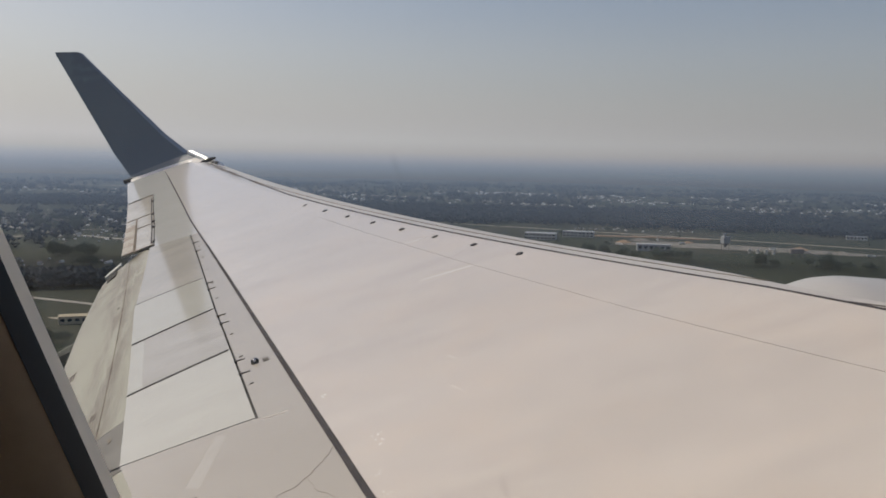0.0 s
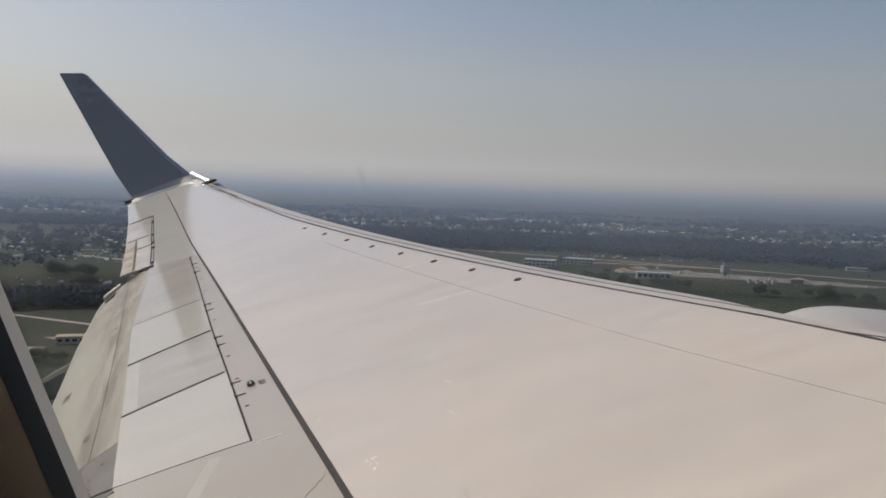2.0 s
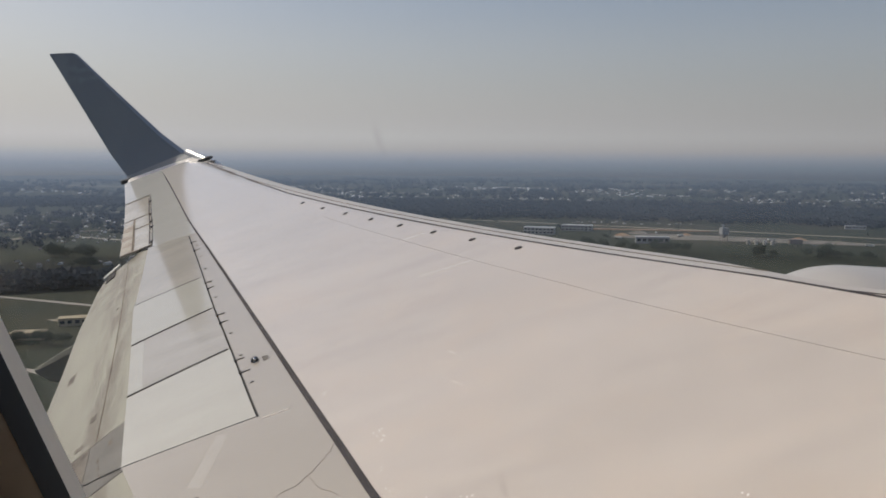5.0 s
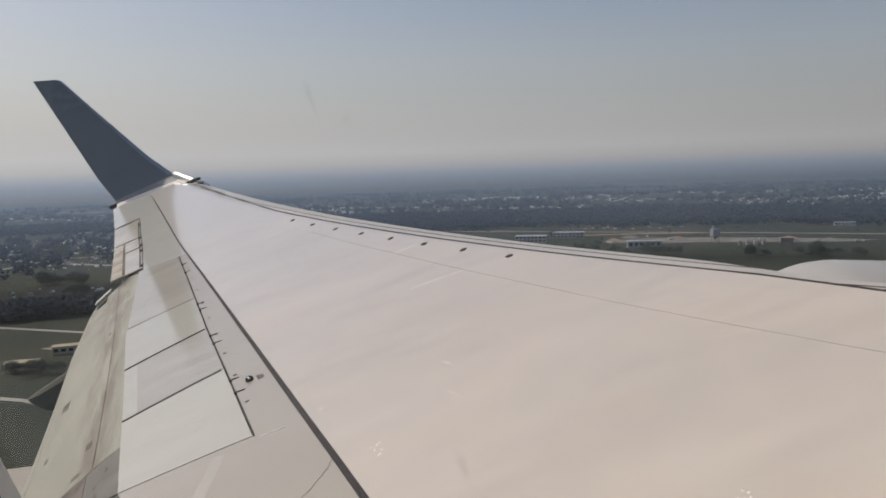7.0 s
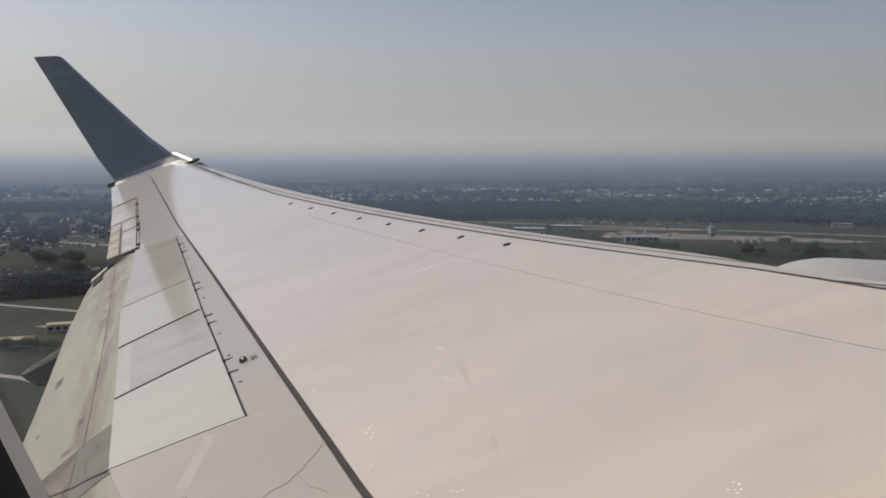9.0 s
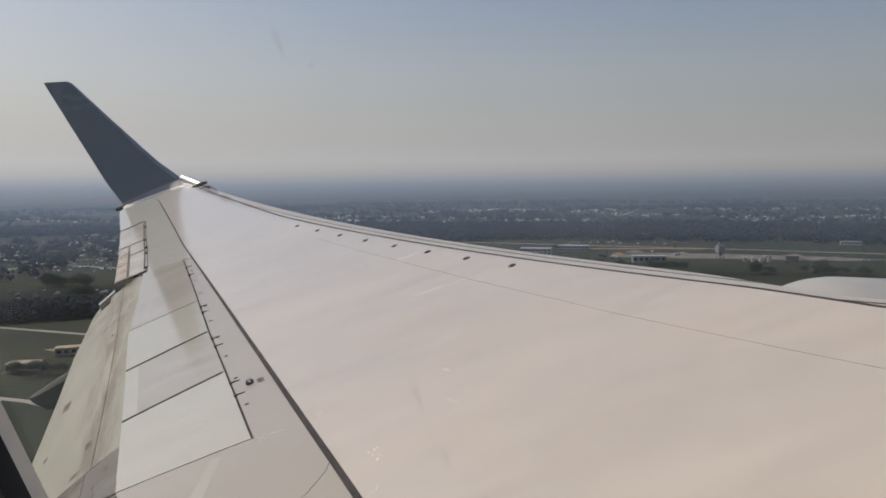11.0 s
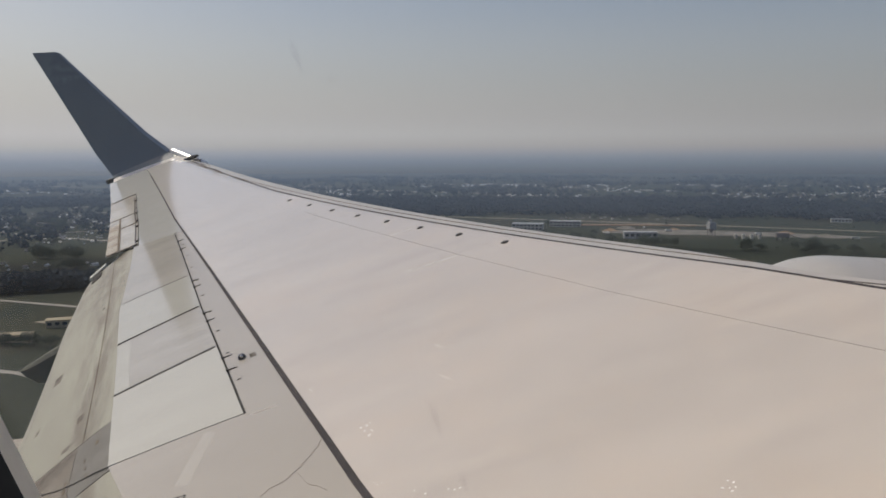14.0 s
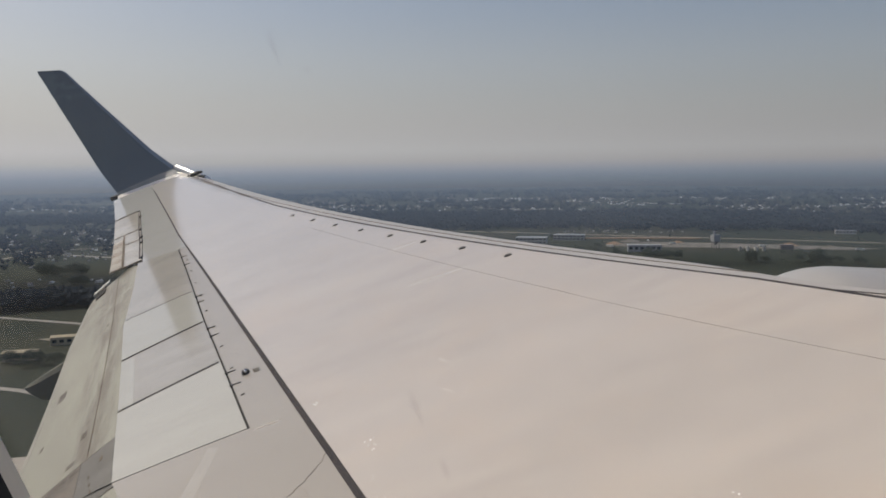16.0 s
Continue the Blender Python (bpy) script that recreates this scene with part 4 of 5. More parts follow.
def build_ground():
    radii = [0, 60, 130, 220, 330, 450, 600, 780, 1000, 1300, 1700, 2300, 3100, 4000, 4650]
    n = 96
    verts, faces = [(0, 0, 0)], []
    for r in radii[1:]:
        verts += [(r * math.cos(2 * math.pi * k / n), r * math.sin(2 * math.pi * k / n), 0) for k in range(n)]
    for k in range(n):
        faces.append((0, 1 + k, 1 + (k + 1) % n))
    for i in range(len(radii) - 2):
        a, b = 1 + i * n, 1 + (i + 1) * n
        for k in range(n):
            faces.append((a + k, b + k, b + (k + 1) % n, a + (k + 1) % n))
    tagged(new("ground", mesh("ground", verts, faces, FIELD)), "flat green meadows and fields with rough patches", "ground", kind="structure")
    # Added ring that glows as haze in front of all beyond 1000 m.
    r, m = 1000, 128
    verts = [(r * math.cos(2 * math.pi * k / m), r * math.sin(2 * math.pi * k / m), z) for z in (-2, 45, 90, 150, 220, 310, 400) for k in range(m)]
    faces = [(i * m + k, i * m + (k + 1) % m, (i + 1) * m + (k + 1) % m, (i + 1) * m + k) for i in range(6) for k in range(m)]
    tagged(new("backdrop", mesh("backdrop", verts, faces, HAZE)), "glowing ring with pale blue-grey haze painted on, over the plain", "backdrop", kind="structure")


build_ground()


def road(name, pts, width, mat, label, z=0.12):
    pts = [Vector((x * K, y * K, z)) for x, y in pts]
    width *= 1.35
    fine = []
    for a, b in zip(pts, pts[1:]):
        fine += [a.lerp(b, k / 6) for k in range(6)]
    fine.append(pts[-1])
    verts, faces = [], []
    for i, p in enumerate(fine):
        d = (fine[min(i + 1, len(fine) - 1)] - fine[max(i - 1, 0)]).normalized()
        s = Vector((-d.y, d.x, 0)) * width * 0.5 * (1 + 0.15 * noise.noise(p * 0.02))
        verts += [p + s, p - s, p + s * 1.15 - Vector((0, 0, z + 0.05)), p - s * 1.15 - Vector((0, 0, z + 0.05))]
    for i in range(len(fine) - 1):
        a, b = 4 * i, 4 * i + 4
        faces += [(a, a + 1, b + 1, b), (a + 2, a, b, b + 2), (a + 1, a + 3, b + 3, b + 1)]
    tagged(new(name, mesh(name, verts, faces, mat)), label, "road", kind="structure")


road("road_main", [(-980, 1900), (-758, 1830), (-460, 1688), (-173, 1640), (228, 1343), (468, 1214), (643, 1134), (950, 980)], 15, ROADM, "pale straight highway across the plain")
road("road_branch", [(-470, 1100), (-358, 1345), (-271, 1549), (-221, 1660)], 9, ROADM, "narrow pale side road", 0.2)
road("road_track", [(-420, 1010), (-156, 986), (-33, 951), (92, 890), (203, 832), (301, 781), (413, 716), (560, 620)], 7, TRACK, "sandy track beside the works yard", 0.16)
road("road_left", [(-470, 812), (-396, 765), (-334, 719), (-284, 691), (-200, 650)], 6, ROADM, "pale country road", 0.14)
road("road_field", [(-360, 462), (-211, 402), (-160, 381), (-60, 340)], 3.6, ROADM, "pale field road", 0.1)
road("road_crossing", [(-375, 610), (-350, 675), (-343, 717), (-336, 746), (-313, 763), (-240, 800)], 5, TRACK, "sandy lane", 0.18)
road("road_lane", [(-190, 285), (-143, 268), (-132, 264), (-110, 250)], 3.2, ROADM, "narrow pale lane between the fields", 0.1)


# ---------------------------------------------------------------- trees and woods
rng = random.Random(11)


def clump(verts, faces, c, r, rnd, squash=0.8):
    """A ragged tuft of leaves: a jittered octahedron."""
    k = len(verts)
    for d in ((1, 0, 0), (-1, 0, 0), (0, 1, 0), (0, -1, 0), (0, 0, 1), (0, 0, -1)):
        j = r * rnd.uniform(0.6, 1.25)
        verts.append((c[0] + d[0] * j + rnd.uniform(-.3, .3) * r, c[1] + d[1] * j + rnd.uniform(-.3, .3) * r, c[2] + squash * d[2] * j))
    for a, b, e in ((0, 2, 4), (2, 1, 4), (1, 3, 4), (3, 0, 4), (2, 0, 5), (1, 2, 5), (3, 1, 5), (0, 3, 5)):
        faces.append((k + a, k + b, k + e))


def limb(bm, a, b, r0, r1, n=6):
    a, b = Vector(a), Vector(b)
    d = b - a
    m = Matrix.Translation((a + b) / 2) @ d.to_track_quat("Z", "Y").to_matrix().to_4x4()
    cylinder(bm, m, r0, r1, d.length, n)


def make_tree(kind, height, spread, seed):
    rnd = random.Random(seed)
    name = {"broad": "tree", "fir": "conifer", "bush": "bush"}[kind]
    ob = tagged(new(name), {"broad": "dark leafy broad-crowned tree in the meadow", "fir": "slim dark conifer standing in the meadow", "bush": "low dark bushy shrub in the grass"}[kind], "tree" if kind != "bush" else "bush")
    bm = bmesh.new()
    limb(bm, (0, 0, -0.2), (0.1, 0, height * 0.75), height * 0.022, height * 0.006)
    tips = []
    for k in range(7 if kind != "bush" else 5):
        a, z = k * 2.4 + rnd.random(), height * rnd.uniform(0.25, 0.65)
        tip = (spread * 0.45 * math.cos(a), spread * 0.45 * math.sin(a), z + height * 0.15)
        if kind != "fir":
            limb(bm, (0.05, 0, z * 0.8), tip, height * 0.009, height * 0.003, 5)
        tips.append(tip)
    part("trunk", bm, BARK, ob, "brown trunk and limbs")
    verts, faces = [], []
    if kind == "fir":
        for k in range(220):
            z = height * (0.08 + 0.9 * (k / 220))
            rad = spread * 0.5 * (1 - (z / height)) ** 0.8 * rnd.uniform(0.5, 1.1)
            a = k * 2.4
            clump(verts, faces, (rad * math.cos(a), rad * math.sin(a), z), height * 0.037 * (1.25 - z / height), rnd, 0.7)
    else:
        centres = tips + [(0, 0, height * 0.8), (0, 0, height * 0.6)]
        for k in range(620):
            c = rnd.choice(centres)
            g = spread * 0.22
            clump(verts, faces, (c[0] + rnd.gauss(0, g), c[1] + rnd.gauss(0, g), max(height * 0.12, min(height, c[2] + rnd.gauss(0, height * 0.12)))), height * rnd.uniform(0.024, 0.052), rnd)
    piece("crown", mesh("crown", verts, faces, FIR if kind == "fir" else LEAF), ob, "ragged dark green crown")
    return ob


TREES = [make_tree("broad", 9, 8, 1), make_tree("broad", 11, 8.5, 2), make_tree("broad", 7.5, 7.5, 3), make_tree("fir", 10, 4.2, 4), make_tree("fir", 8, 3.6, 5), make_tree("bush", 3.2, 5.5, 6)]
used = set()


def plant(kind, x, y, s=1.0):
    s *= 1.2
    m = pose(x * K, y * K, 0, 0, 0, rng.uniform(0, 360)) @ Matrix.Diagonal((s, s, s * rng.uniform(0.9, 1.15), 1))
    if kind not in used:
        used.add(kind)
        TREES[kind].matrix_basis = m
        return
    ob = copy_thing(TREES[kind], m)
    ob.matrix_basis = m


def grove(x, y, rx, ry, n, kinds, s0=0.8, s1=1.25, turn=0.0):
    for _ in range(n):
        a, r = rng.uniform(0, 2 * math.pi), math.sqrt(rng.random())
        px, py = rx * r * math.cos(a), ry * r * math.sin(a)
        t = radians(turn)
        plant(rng.choice(kinds), x + px * math.cos(t) - py * math.sin(t), y + px * math.sin(t) + py * math.cos(t), rng.uniform(s0, s1))


grove(235, 1004, 45, 16, 16, (0, 1, 2), turn=-20)
grove(175, 1075, 50, 14, 12, (0, 2, 5), turn=-20)
grove(306, 984, 35, 12, 9, (0, 1, 5))
grove(405, 930, 40, 18, 14, (0, 1, 2), turn=-25)
grove(-191, 1262, 30, 14, 9, (0, 2))
grove(-20, 1185, 60, 14, 10, (0, 2, 5))
grove(90, 1180, 70, 20, 10, (3, 4, 2))
grove(-90, 1120, 40, 20, 8, (0, 3))
for x, y in ((-54, 876), (-48, 884), (-40, 872), (-3, 849), (42, 794), (20, 905), (60, 935), (130, 925), (-95, 905), (-120, 880)):
    plant(rng.choice((3, 4)), x, y, rng.uniform(0.8, 1.1))
grove(-240, 905, 60, 16, 14, (0, 1, 2), turn=10)
grove(-330, 760, 40, 10, 12, (0, 1, 2), turn=15)
grove(-420, 830, 60, 14, 16, (0, 1, 2), turn=15)
grove(-252, 562, 16, 6, 10, (0, 2, 5))
grove(-216, 515, 16, 5, 8, (2, 5))
grove(-150, 300, 14, 5, 8, (2, 5), 0.6, 0.9)
grove(-215, 455, 16, 4, 6, (5,), 0.5, 0.8)
grove(-265, 585, 20, 8, 5, (5, 2))
grove(480, 880, 60, 22, 14, (0, 1, 2), turn=-25)
grove(520, 1010, 60, 20, 10, (0, 1, 5))
grove(-60, 780, 20, 10, 6, (0, 2))
# dark thickets near the wing's edge
for x, y, rx, ry, n in ((150, 625, 40, 10, 16), (60, 690, 30, 10, 14), (260, 585, 50, 12, 18), (10, 740, 30, 10, 12), (-40, 800, 24, 8, 8), (350, 560, 40, 12, 14),
                        (-330, 640, 50, 10, 3)):
    grove(x, y, rx, ry, n, (0, 1, 2, 5), 0.7, 1.2, -15 if x > 0 else 12)
for _ in range(70):
    a, d = radians(rng.uniform(-34, 34)), rng.uniform(640, 1180)
    plant(rng.choice((0, 2, 3, 4, 5, 5, 5)), d * math.sin(a), d * math.cos(a), rng.uniform(0.6, 1.0))


def woods():
    """Far woods: ragged crowns joined into one mesh, in belts and copses."""
    rnd = random.Random(5)
    verts, faces = [], []

    def zone(count, a0, a1, d0, d1, least, ragged=90.0, scale=0.0026):
        made = 0
        while made < count:
            a = radians(rnd.uniform(a0, a1))
            d = math.sqrt(rnd.uniform((d0 - ragged) ** 2, (d1 + ragged) ** 2))
            x, y = d * math.sin(a), d * math.cos(a)
            v = noise.noise(Vector((x * scale, y * scale * 1.8, 3))) + 0.4 * noise.noise(Vector((x * 0.011, y * 0.015, 7)))
            if v < least or not d0 + ragged * v < d < d1 + ragged * v:
                continue
            h = rnd.uniform(9, 15)
            for _ in range(7):
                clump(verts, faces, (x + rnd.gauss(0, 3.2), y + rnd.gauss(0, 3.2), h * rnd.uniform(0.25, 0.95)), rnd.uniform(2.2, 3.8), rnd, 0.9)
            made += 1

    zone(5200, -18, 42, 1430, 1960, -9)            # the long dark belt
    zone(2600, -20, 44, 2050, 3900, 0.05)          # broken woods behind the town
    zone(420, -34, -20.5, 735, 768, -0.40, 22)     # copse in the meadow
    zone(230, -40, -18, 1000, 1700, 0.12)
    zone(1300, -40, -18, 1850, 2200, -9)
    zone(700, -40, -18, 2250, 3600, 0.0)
    tagged(new("woods", mesh("woods", verts, faces, WOODS)), "distant belts of woodland in dark haze-blue", "woods", kind="stuff")


woods()


# ---------------------------------------------------------------- houses of the town
def make_house(w, d, h, roof, seed):
    rnd = random.Random(seed)
    ob = tagged(new("house"), {"l": "small pale house with a bright sheet metal roof", "d": "small pale house with a dark pitched roof"}[roof], "house", "houses of the town")
    bm = bmesh.new()
    box(bm, -w / 2, w / 2, -d / 2, d / 2, -0.2, h)
    wall = part("wall", bm, WALLM, ob)
    o, rh = 0.5, h * 0.55
    v = [(-w / 2 - o, -d / 2 - o, h - 0.1), (w / 2 + o, -d / 2 - o, h - 0.1), (w / 2 + o, d / 2 + o, h - 0.1), (-w / 2 - o, d / 2 + o, h - 0.1), (-w / 2 - o, 0, h + rh), (w / 2 + o, 0, h + rh)]
    piece("roof", mesh("roof", v, [(0, 1, 5, 4), (2, 3, 4, 5), (1, 2, 5), (3, 0, 4), (3, 2, 1, 0)], ROOFL if roof == "l" else ROOFD), ob)
    bm = bmesh.new()
    for k in range(3):
        x = -w / 2 + w * (k + 0.5) / 3
        box(bm, x - 0.5, x + 0.5, -d / 2 - 0.03, -d / 2 + 0.02, h * 0.35, h * 0.75)
    part("window", bm, GLASSD, wall)
    bm = bmesh.new()
    box(bm, w * 0.2, w * 0.2 + 0.5, 0.3, 0.8, h, h + rh + 0.7)
    part("chimney", bm, WALLM, ob)
    return ob


HOUSES = [make_house(9, 7, 3.2, "l", 1), make_house(11, 8, 3.5, "d", 2), make_house(8, 7, 4.8, "l", 3), make_house(16, 9, 4, "l", 4), make_house(10, 8, 5.5, "d", 5)]


def scatter(rnd, count, a0, a1, d0, d1, least):
    """Places in a sector, gathered in loose clusters."""
    made = []
    while len(made) < count:
        a, d = radians(rnd.uniform(a0, a1)), rnd.uniform(d0, d1)
        x, y = d * math.sin(a), d * math.cos(a)
        if noise.noise(Vector((x * 0.0034, y * 0.0026, 12))) + rnd.uniform(-.2, .2) > least:
            made.append((x, y))
    return made


def town():
    rnd = random.Random(21)
    spots = scatter(rnd, 150, -15, 36, 2080, 2850, 0.02) + scatter(rnd, 95, -33, -18, 1060, 1700, -0.05)
    spots += scatter(rnd, 24, -31, -20, 880, 950, -1) + scatter(rnd, 16, 9, 17, 1400, 1450, -1) + scatter(rnd, 15, -31, -20, 2350, 2700, -1)
    for k, (x, y) in enumerate(spots):
        size = rnd.uniform(0.5, 0.85) if y > 1700 else rnd.uniform(0.4, 0.62)
        m = pose(x, y, 0, 0, 0, rnd.choice((10, 100, 15, 95, 55)) + rnd.uniform(-8, 8)) @ Matrix.Diagonal((size, size, size, 1))
        if k < len(HOUSES):
            HOUSES[k].matrix_basis = m
        else:
            copy_thing(HOUSES[rnd.choice((0, 0, 1, 2, 3, 4))], m)


def far_roofs():
    """The rest of the town, too many and too small to count, joined into one mesh."""
    rnd = random.Random(77)
    verts, faces = [], []
    spots = scatter(rnd, 1500, -17, 40, 2040, 3000, 0.0) + scatter(rnd, 750, -38, -18, 1020, 1760, -0.05) + scatter(rnd, 300, -38, -18, 2250, 2900, 0.0)
    for x, y in spots:
        t = rnd.choice((0.2, 1.77, 0.9)) + rnd.uniform(-.1, .1)
        w, q, h, r = (v * (0.2 + 0.3 * math.hypot(x, y) / 1600) for v in (rnd.uniform(2.4, 5.0), rnd.uniform(2.4, 3.8), rnd.uniform(2.2, 3.8), rnd.uniform(1.0, 2.0)))
        k = len(verts)
        for px, py, pz in ((-w, -q, -.2), (w, -q, -.2), (w, q, -.2), (-w, q, -.2), (-w, -q, h), (w, -q, h), (w, q, h), (-w, q, h), (-w, 0, h + r), (w, 0, h + r)):
            verts.append((x + px * math.cos(t) - py * math.sin(t), y + px * math.sin(t) + py * math.cos(t), pz))
        faces += [tuple(k + i for i in f) for f in ((0, 1, 5, 4), (1, 2, 6, 9, 5), (2, 3, 7, 6), (3, 0, 4, 8, 7), (4, 5, 9, 8), (6, 7, 8, 9))]
    tagged(new("distant_houses", mesh("distant_houses", verts, faces, ROOFS)), "scattered pale roofs of the distant town", "houses", kind="stuff")


far_roofs()
town()


# ---------------------------------------------------------------- the works yard
def slab(name, pts, mat, label, z, category="yard"):
    n = len(pts)
    verts = [(x * K, y * K, z) for x, y in pts] + [(x * K, y * K, -0.1) for x, y in pts]
    faces = [tuple(range(n))] + [(i, n + i, n + (i + 1) % n, (i + 1) % n) for i in range(n)]
    tagged(new(name, mesh(name, verts, faces, mat)), label, category, kind="structure")


slab("yard_ground", [(150, 735), (200, 762), (262, 742), (330, 706), (372, 676), (340, 668), (285, 684), (225, 702), (175, 716)], SAND, "pale sandy gravel of the works yard", 0.25)
slab("soil_bank", [(120, 812), (205, 808), (260, 792), (255, 786), (200, 798), (122, 804)], RUSTY, "orange heap of bare soil along the track", 1.0)
slab("apron", [(-40, 120), (-170, 150), (-118, 196), (-95, 203), (-30, 170)], CONCRETE, "pale concrete airfield apron", 0.1, "pavement")


def flat_building(x, y, w, d, h, turn, wall_mat, label, rows=2, cols=8, roof_mat=None):
    ob = tagged(new("building"), label, "building", "buildings of the works yard")
    bm = bmesh.new()
    box(bm, -w / 2, w / 2, -d / 2, d / 2, -0.2, h)
    wall = part("wall", bm, wall_mat, ob)
    bm = bmesh.new()
    box(bm, -w / 2 - 0.4, w / 2 + 0.4, -d / 2 - 0.4, d / 2 + 0.4, h, h + 0.5, 0.1)
    part("roof", bm, roof_mat or ROOFL, ob, "pale flat roof")
    for r in range(rows):
        for c in range(cols):
            cx, cz = -w / 2 + w * (c + 0.5) / cols, h * (r + 0.55) / rows
            bm = bmesh.new()
            box(bm, cx - w / cols * 0.3, cx + w / cols * 0.3, -d / 2 - 0.06, -d / 2 + 0.05, cz - h / rows * 0.2, cz + h / rows * 0.22)
            part("window", bm, GLASSD, wall)
    ob.matrix_basis = pose(x * K, y * K, 0.2, 0, 0, turn)
    return ob


flat_building(92, 758, 44, 20, 9, -14, WALLM, "white flat-roofed office block of the works yard")
flat_building(132, 792, 46, 18, 8, -14, WALLM, "white flat-roofed store beside the works yard")
flat_building(175, 678, 42, 13, 8, -6, GREYW, "long grey metal-clad shed in the works yard", 1, 6)


flat_building(416, 826, 30, 10, 5, -20, WALLM, "long low white store at the edge of the field", 1, 6)
for x, y, w, turn in ((-155, 309, 18, 12), (-149, 338, 22, 20)):
    flat_building(x, y, w, 9, 4.5, turn, YELLOWW, "low farm building with pale ochre walls beside the lane", 1, 5, YELLOWW)
slab("farm_yard", [(-166, 347), (-160, 350), (-140, 340), (-136, 333), (-146, 336)], TRACK, "pale worn farm yard", 0.2)


def build_silo():
    ob = tagged(new("batching_plant"), "tall grey concrete batching tower on legs", "tower")
    for sx in (-1, 1):
        for sy in (-1, 1):
            bm = bmesh.new()
            box(bm, sx * 2.6 - 0.25, sx * 2.6 + 0.25, sy * 2.6 - 0.25, sy * 2.6 + 0.25, -0.2, 8)
            part("leg", bm, STEEL, ob)
    bm = bmesh.new()
    box(bm, -3.6, 3.6, -3.4, 3.4, 7.6, 14.5, 0.15)
    part("housing", bm, GREYW, ob, "grey clad upper housing")
    bm = bmesh.new()
    cylinder(bm, pose(0, 0, 6), 1.0, 3.0, 3.4, 20)
    part("hopper", bm, STEEL, ob, "steel hopper")
    bm = bmesh.new()
    cylinder(bm, pose(-1.4, 0, 16), 1.3, 1.3, 3.5, 20)
    part("silo", bm, GREYW, ob)
    bm = bmesh.new()
    box(bm, 1.5, 12, -0.1, 0.1, 17.2, 17.6)
    box(bm, 2.4, 2.8, -0.2, 0.2, 14.3, 17.3)
    part("boom", bm, STEEL, ob, "thin boom on top")
    ob.matrix_basis = pose(238 * K, 690 * K, 0.2, 0, 0, 10) @ Matrix.Diagonal((1.3, 1.3, 1.3, 1))
    for k, (x, y) in enumerate(((252, 672), (258, 671), (264, 669), (270, 668))):
        tank = tagged(new("tank"), "squat pale cylindrical tank in the yard", "tank", "tanks beside the tower")
        bm = bmesh.new()
        cylinder(bm, pose(0, 0, 2), 1.7, 1.7, 4, 20)
        part("shell", bm, WALLM, tank)
        bm = bmesh.new()
        cylinder(bm, pose(0, 0, 4.3), 1.75, 0.4, 0.8, 20)
        part("lid", bm, GREYW, tank)
        tank.matrix_basis = pose(x * K, y * K, 0.2) @ Matrix.Diagonal((1.3, 1.3, 1.3, 1))


build_silo()


def build_truck(name, label, length, body_mat, cab_mat):
    ob = tagged(new(name), label, "truck")
    bm = bmesh.new()
    box(bm, -length / 2, length / 2 - 2.6, -1.25, 1.25, 1.0, 3.4, 0.1)
    part("body", bm, body_mat, ob)
    bm = bmesh.new()
    box(bm, length / 2 - 2.4, length / 2, -1.2, 1.2, 0.7, 3.0, 0.2)
    cab = part("cab", bm, cab_mat, ob)
    bm = bmesh.new()
    box(bm, length / 2 - 0.6, length / 2 + 0.03, -1.0, 1.0, 1.8, 2.7)
    part("windscreen", bm, GLASSD, cab)
    for x in (-length / 2 + 1.2, -length / 2 + 2.6, length / 2 - 1.3):
        for y in (-1.15, 1.15):
            bm = bmesh.new()
            cylinder(bm, pose(x, y, 0.5, 90, 0, 0), 0.5, 0.5, 0.35, 14)
            part("wheel", bm, TYRE, ob)
    return ob


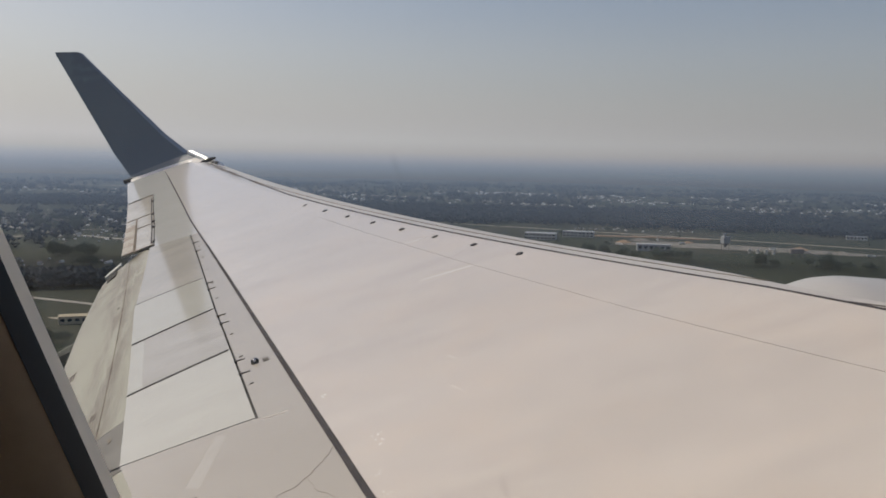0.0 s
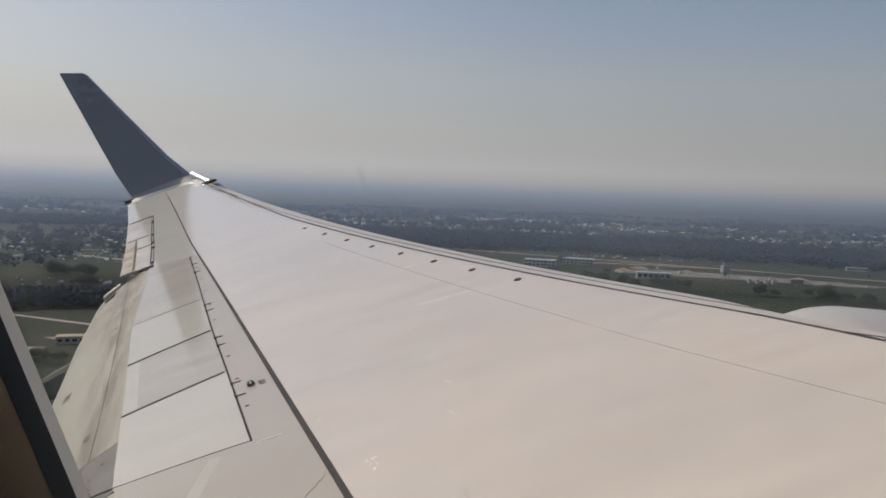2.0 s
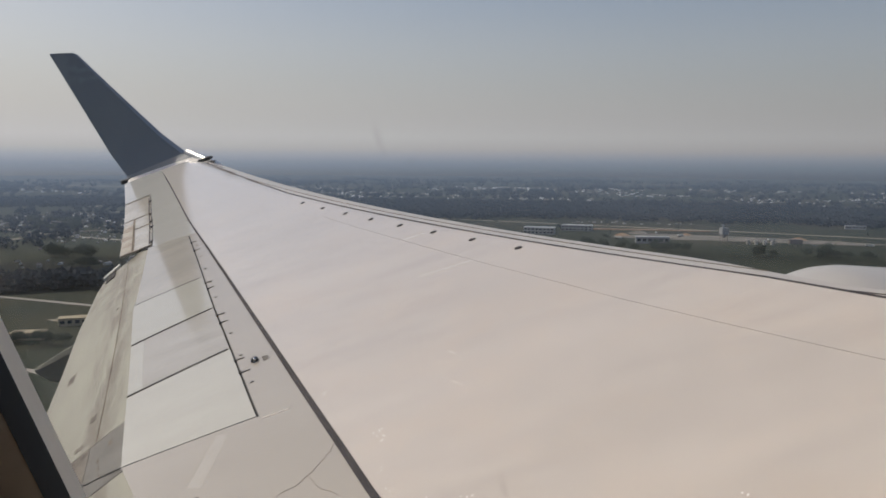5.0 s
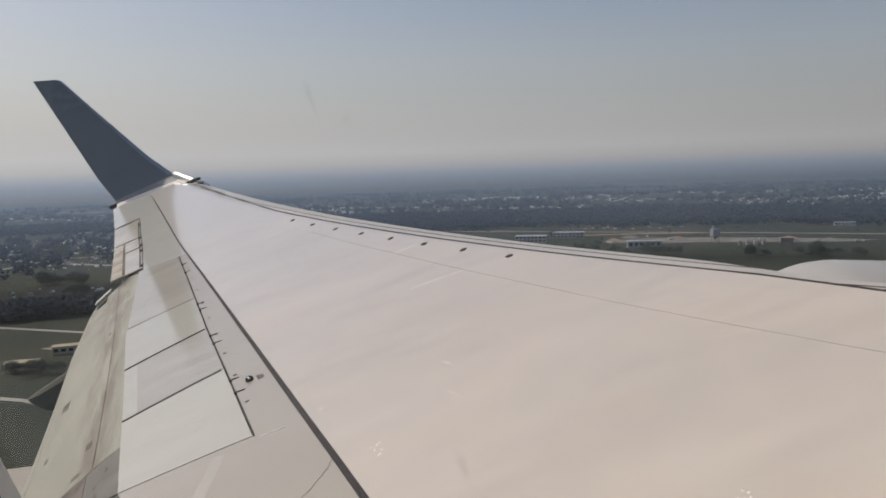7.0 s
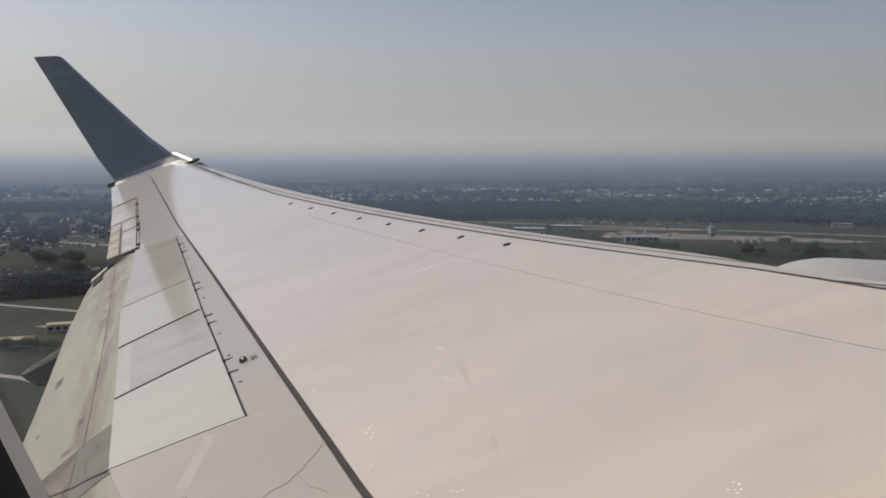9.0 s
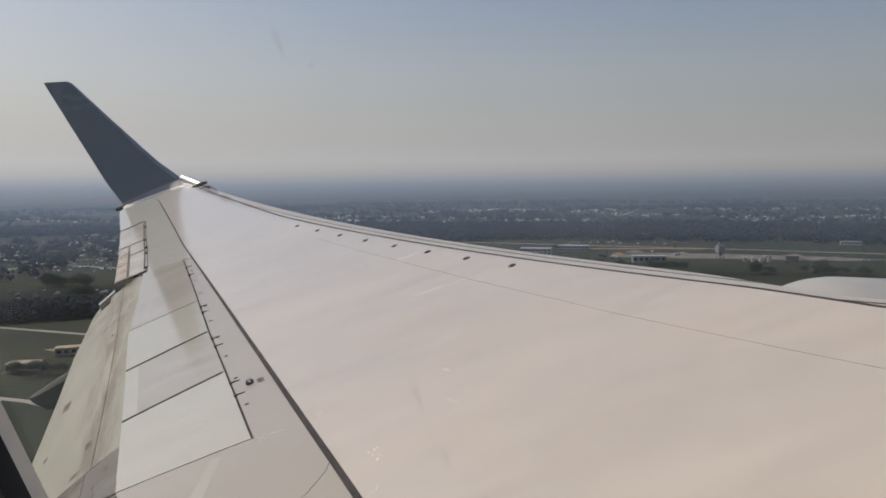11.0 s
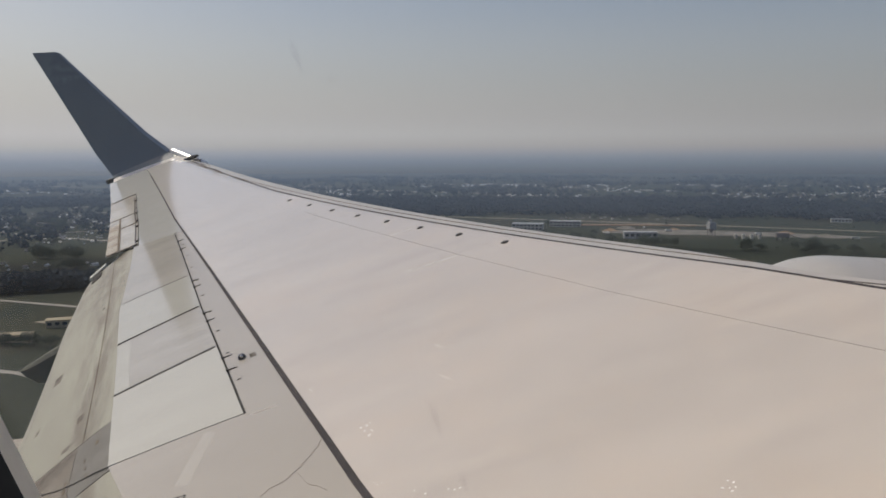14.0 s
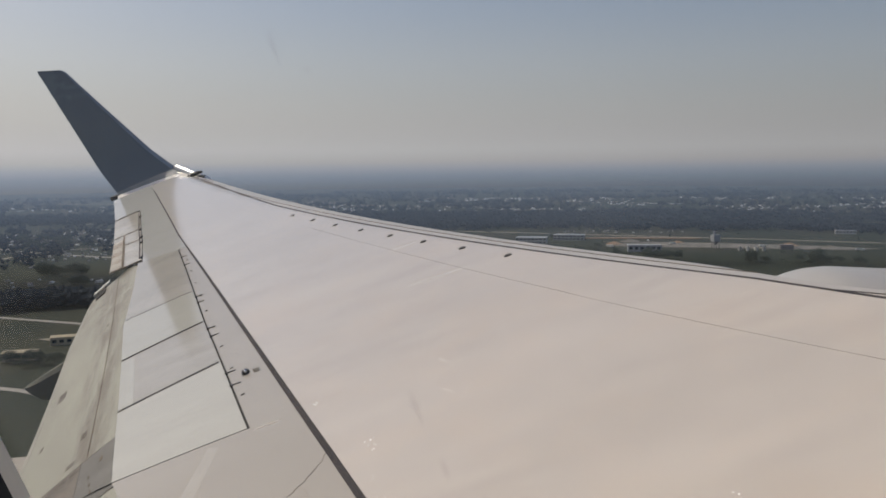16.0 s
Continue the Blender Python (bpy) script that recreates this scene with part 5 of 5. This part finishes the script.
truck = build_truck("truck", "pale box truck on the road", 10, TRUCKW, TRUCKW)
truck.matrix_basis = pose(-40 * K, 1545 * K, 0.12, 0, 0, -36)
for x, y, turn, z in ((30, 1490, -36, 0.12), (190, 1372, -36, 0.12), (240, 1335, -30, 0.12), (330, 1288, -28, 0.12), (215, 735, 30, 0.25), (200, 762, 80, 0.25), (345, 660, -10, 0.25), (282, 700, 15, 0.25), (155, 715, -40, 0.25), (-620, 1780, 20, 0.12), (540, 1181, -24, 0.12)):
    copy_thing(truck, pose(x * K, y * K, z, 0, 0, turn))


def build_conveyor():
    ob = tagged(new("screening_plant"), "steel gravel screening plant with a sloping conveyor", "machine")
    bm = bmesh.new()
    box(bm, -6, 6, -3, 3, 3.0, 7.5, 0.2)
    part("screen_box", bm, STEEL, ob)
    for x in (-5, 0, 5):
        for y in (-2.6, 2.6):
            bm = bmesh.new()
            box(bm, x - 0.2, x + 0.2, y - 0.2, y + 0.2, -0.2, 3.1)
            part("leg", bm, STEEL, ob)
    bm = bmesh.new()
    box(bm, -9, 9, -0.7, 0.7, -0.3, 0.3)
    bm.transform(pose(12, 0, 3.6, 0, 20, 0))
    part("conveyor", bm, GREYW, ob)
    ob.matrix_basis = pose(283 * K, 655 * K, 0.25, 0, 0, -8) @ Matrix.Diagonal((1.3, 1.3, 1.3, 1))


build_conveyor()


def heap(x, y, r, h, mat, label, seed):
    rnd = random.Random(seed)
    n, verts, faces = 20, [(0, 0, h)], []
    for i in range(1, 7):
        s = i / 6
        verts += [((r * s) * math.cos(2 * math.pi * k / n) * rnd.uniform(.9, 1.1), (r * s) * math.sin(2 * math.pi * k / n) * rnd.uniform(.9, 1.1), h * (1 - s) * rnd.uniform(.85, 1.1) - (0.3 if i == 6 else 0)) for k in range(n)]
    faces += [(0, 1 + k, 1 + (k + 1) % n) for k in range(n)]
    for i in range(5):
        faces += [(1 + i * n + k, 1 + (i + 1) * n + k, 1 + (i + 1) * n + (k + 1) % n, 1 + i * n + (k + 1) % n) for k in range(n)]
    ob = tagged(new("gravel_heap", mesh("gravel_heap", verts, faces, mat, True)), label, "heap", "heaps in the yard")
    ob.matrix_basis = pose(x * K, y * K, 0.25) @ Matrix.Diagonal((1.3, 1.3, 1.3, 1))


for k, (x, y, r, h) in enumerate(((165, 745, 9, 3), (185, 768, 11, 3.5), (310, 712, 10, 3), (335, 690, 8, 2.5), (225, 752, 7, 2.2))):
    heap(x, y, r, h, SAND if k % 2 else RUSTY, "loose heap of sand and gravel in the yard", k)
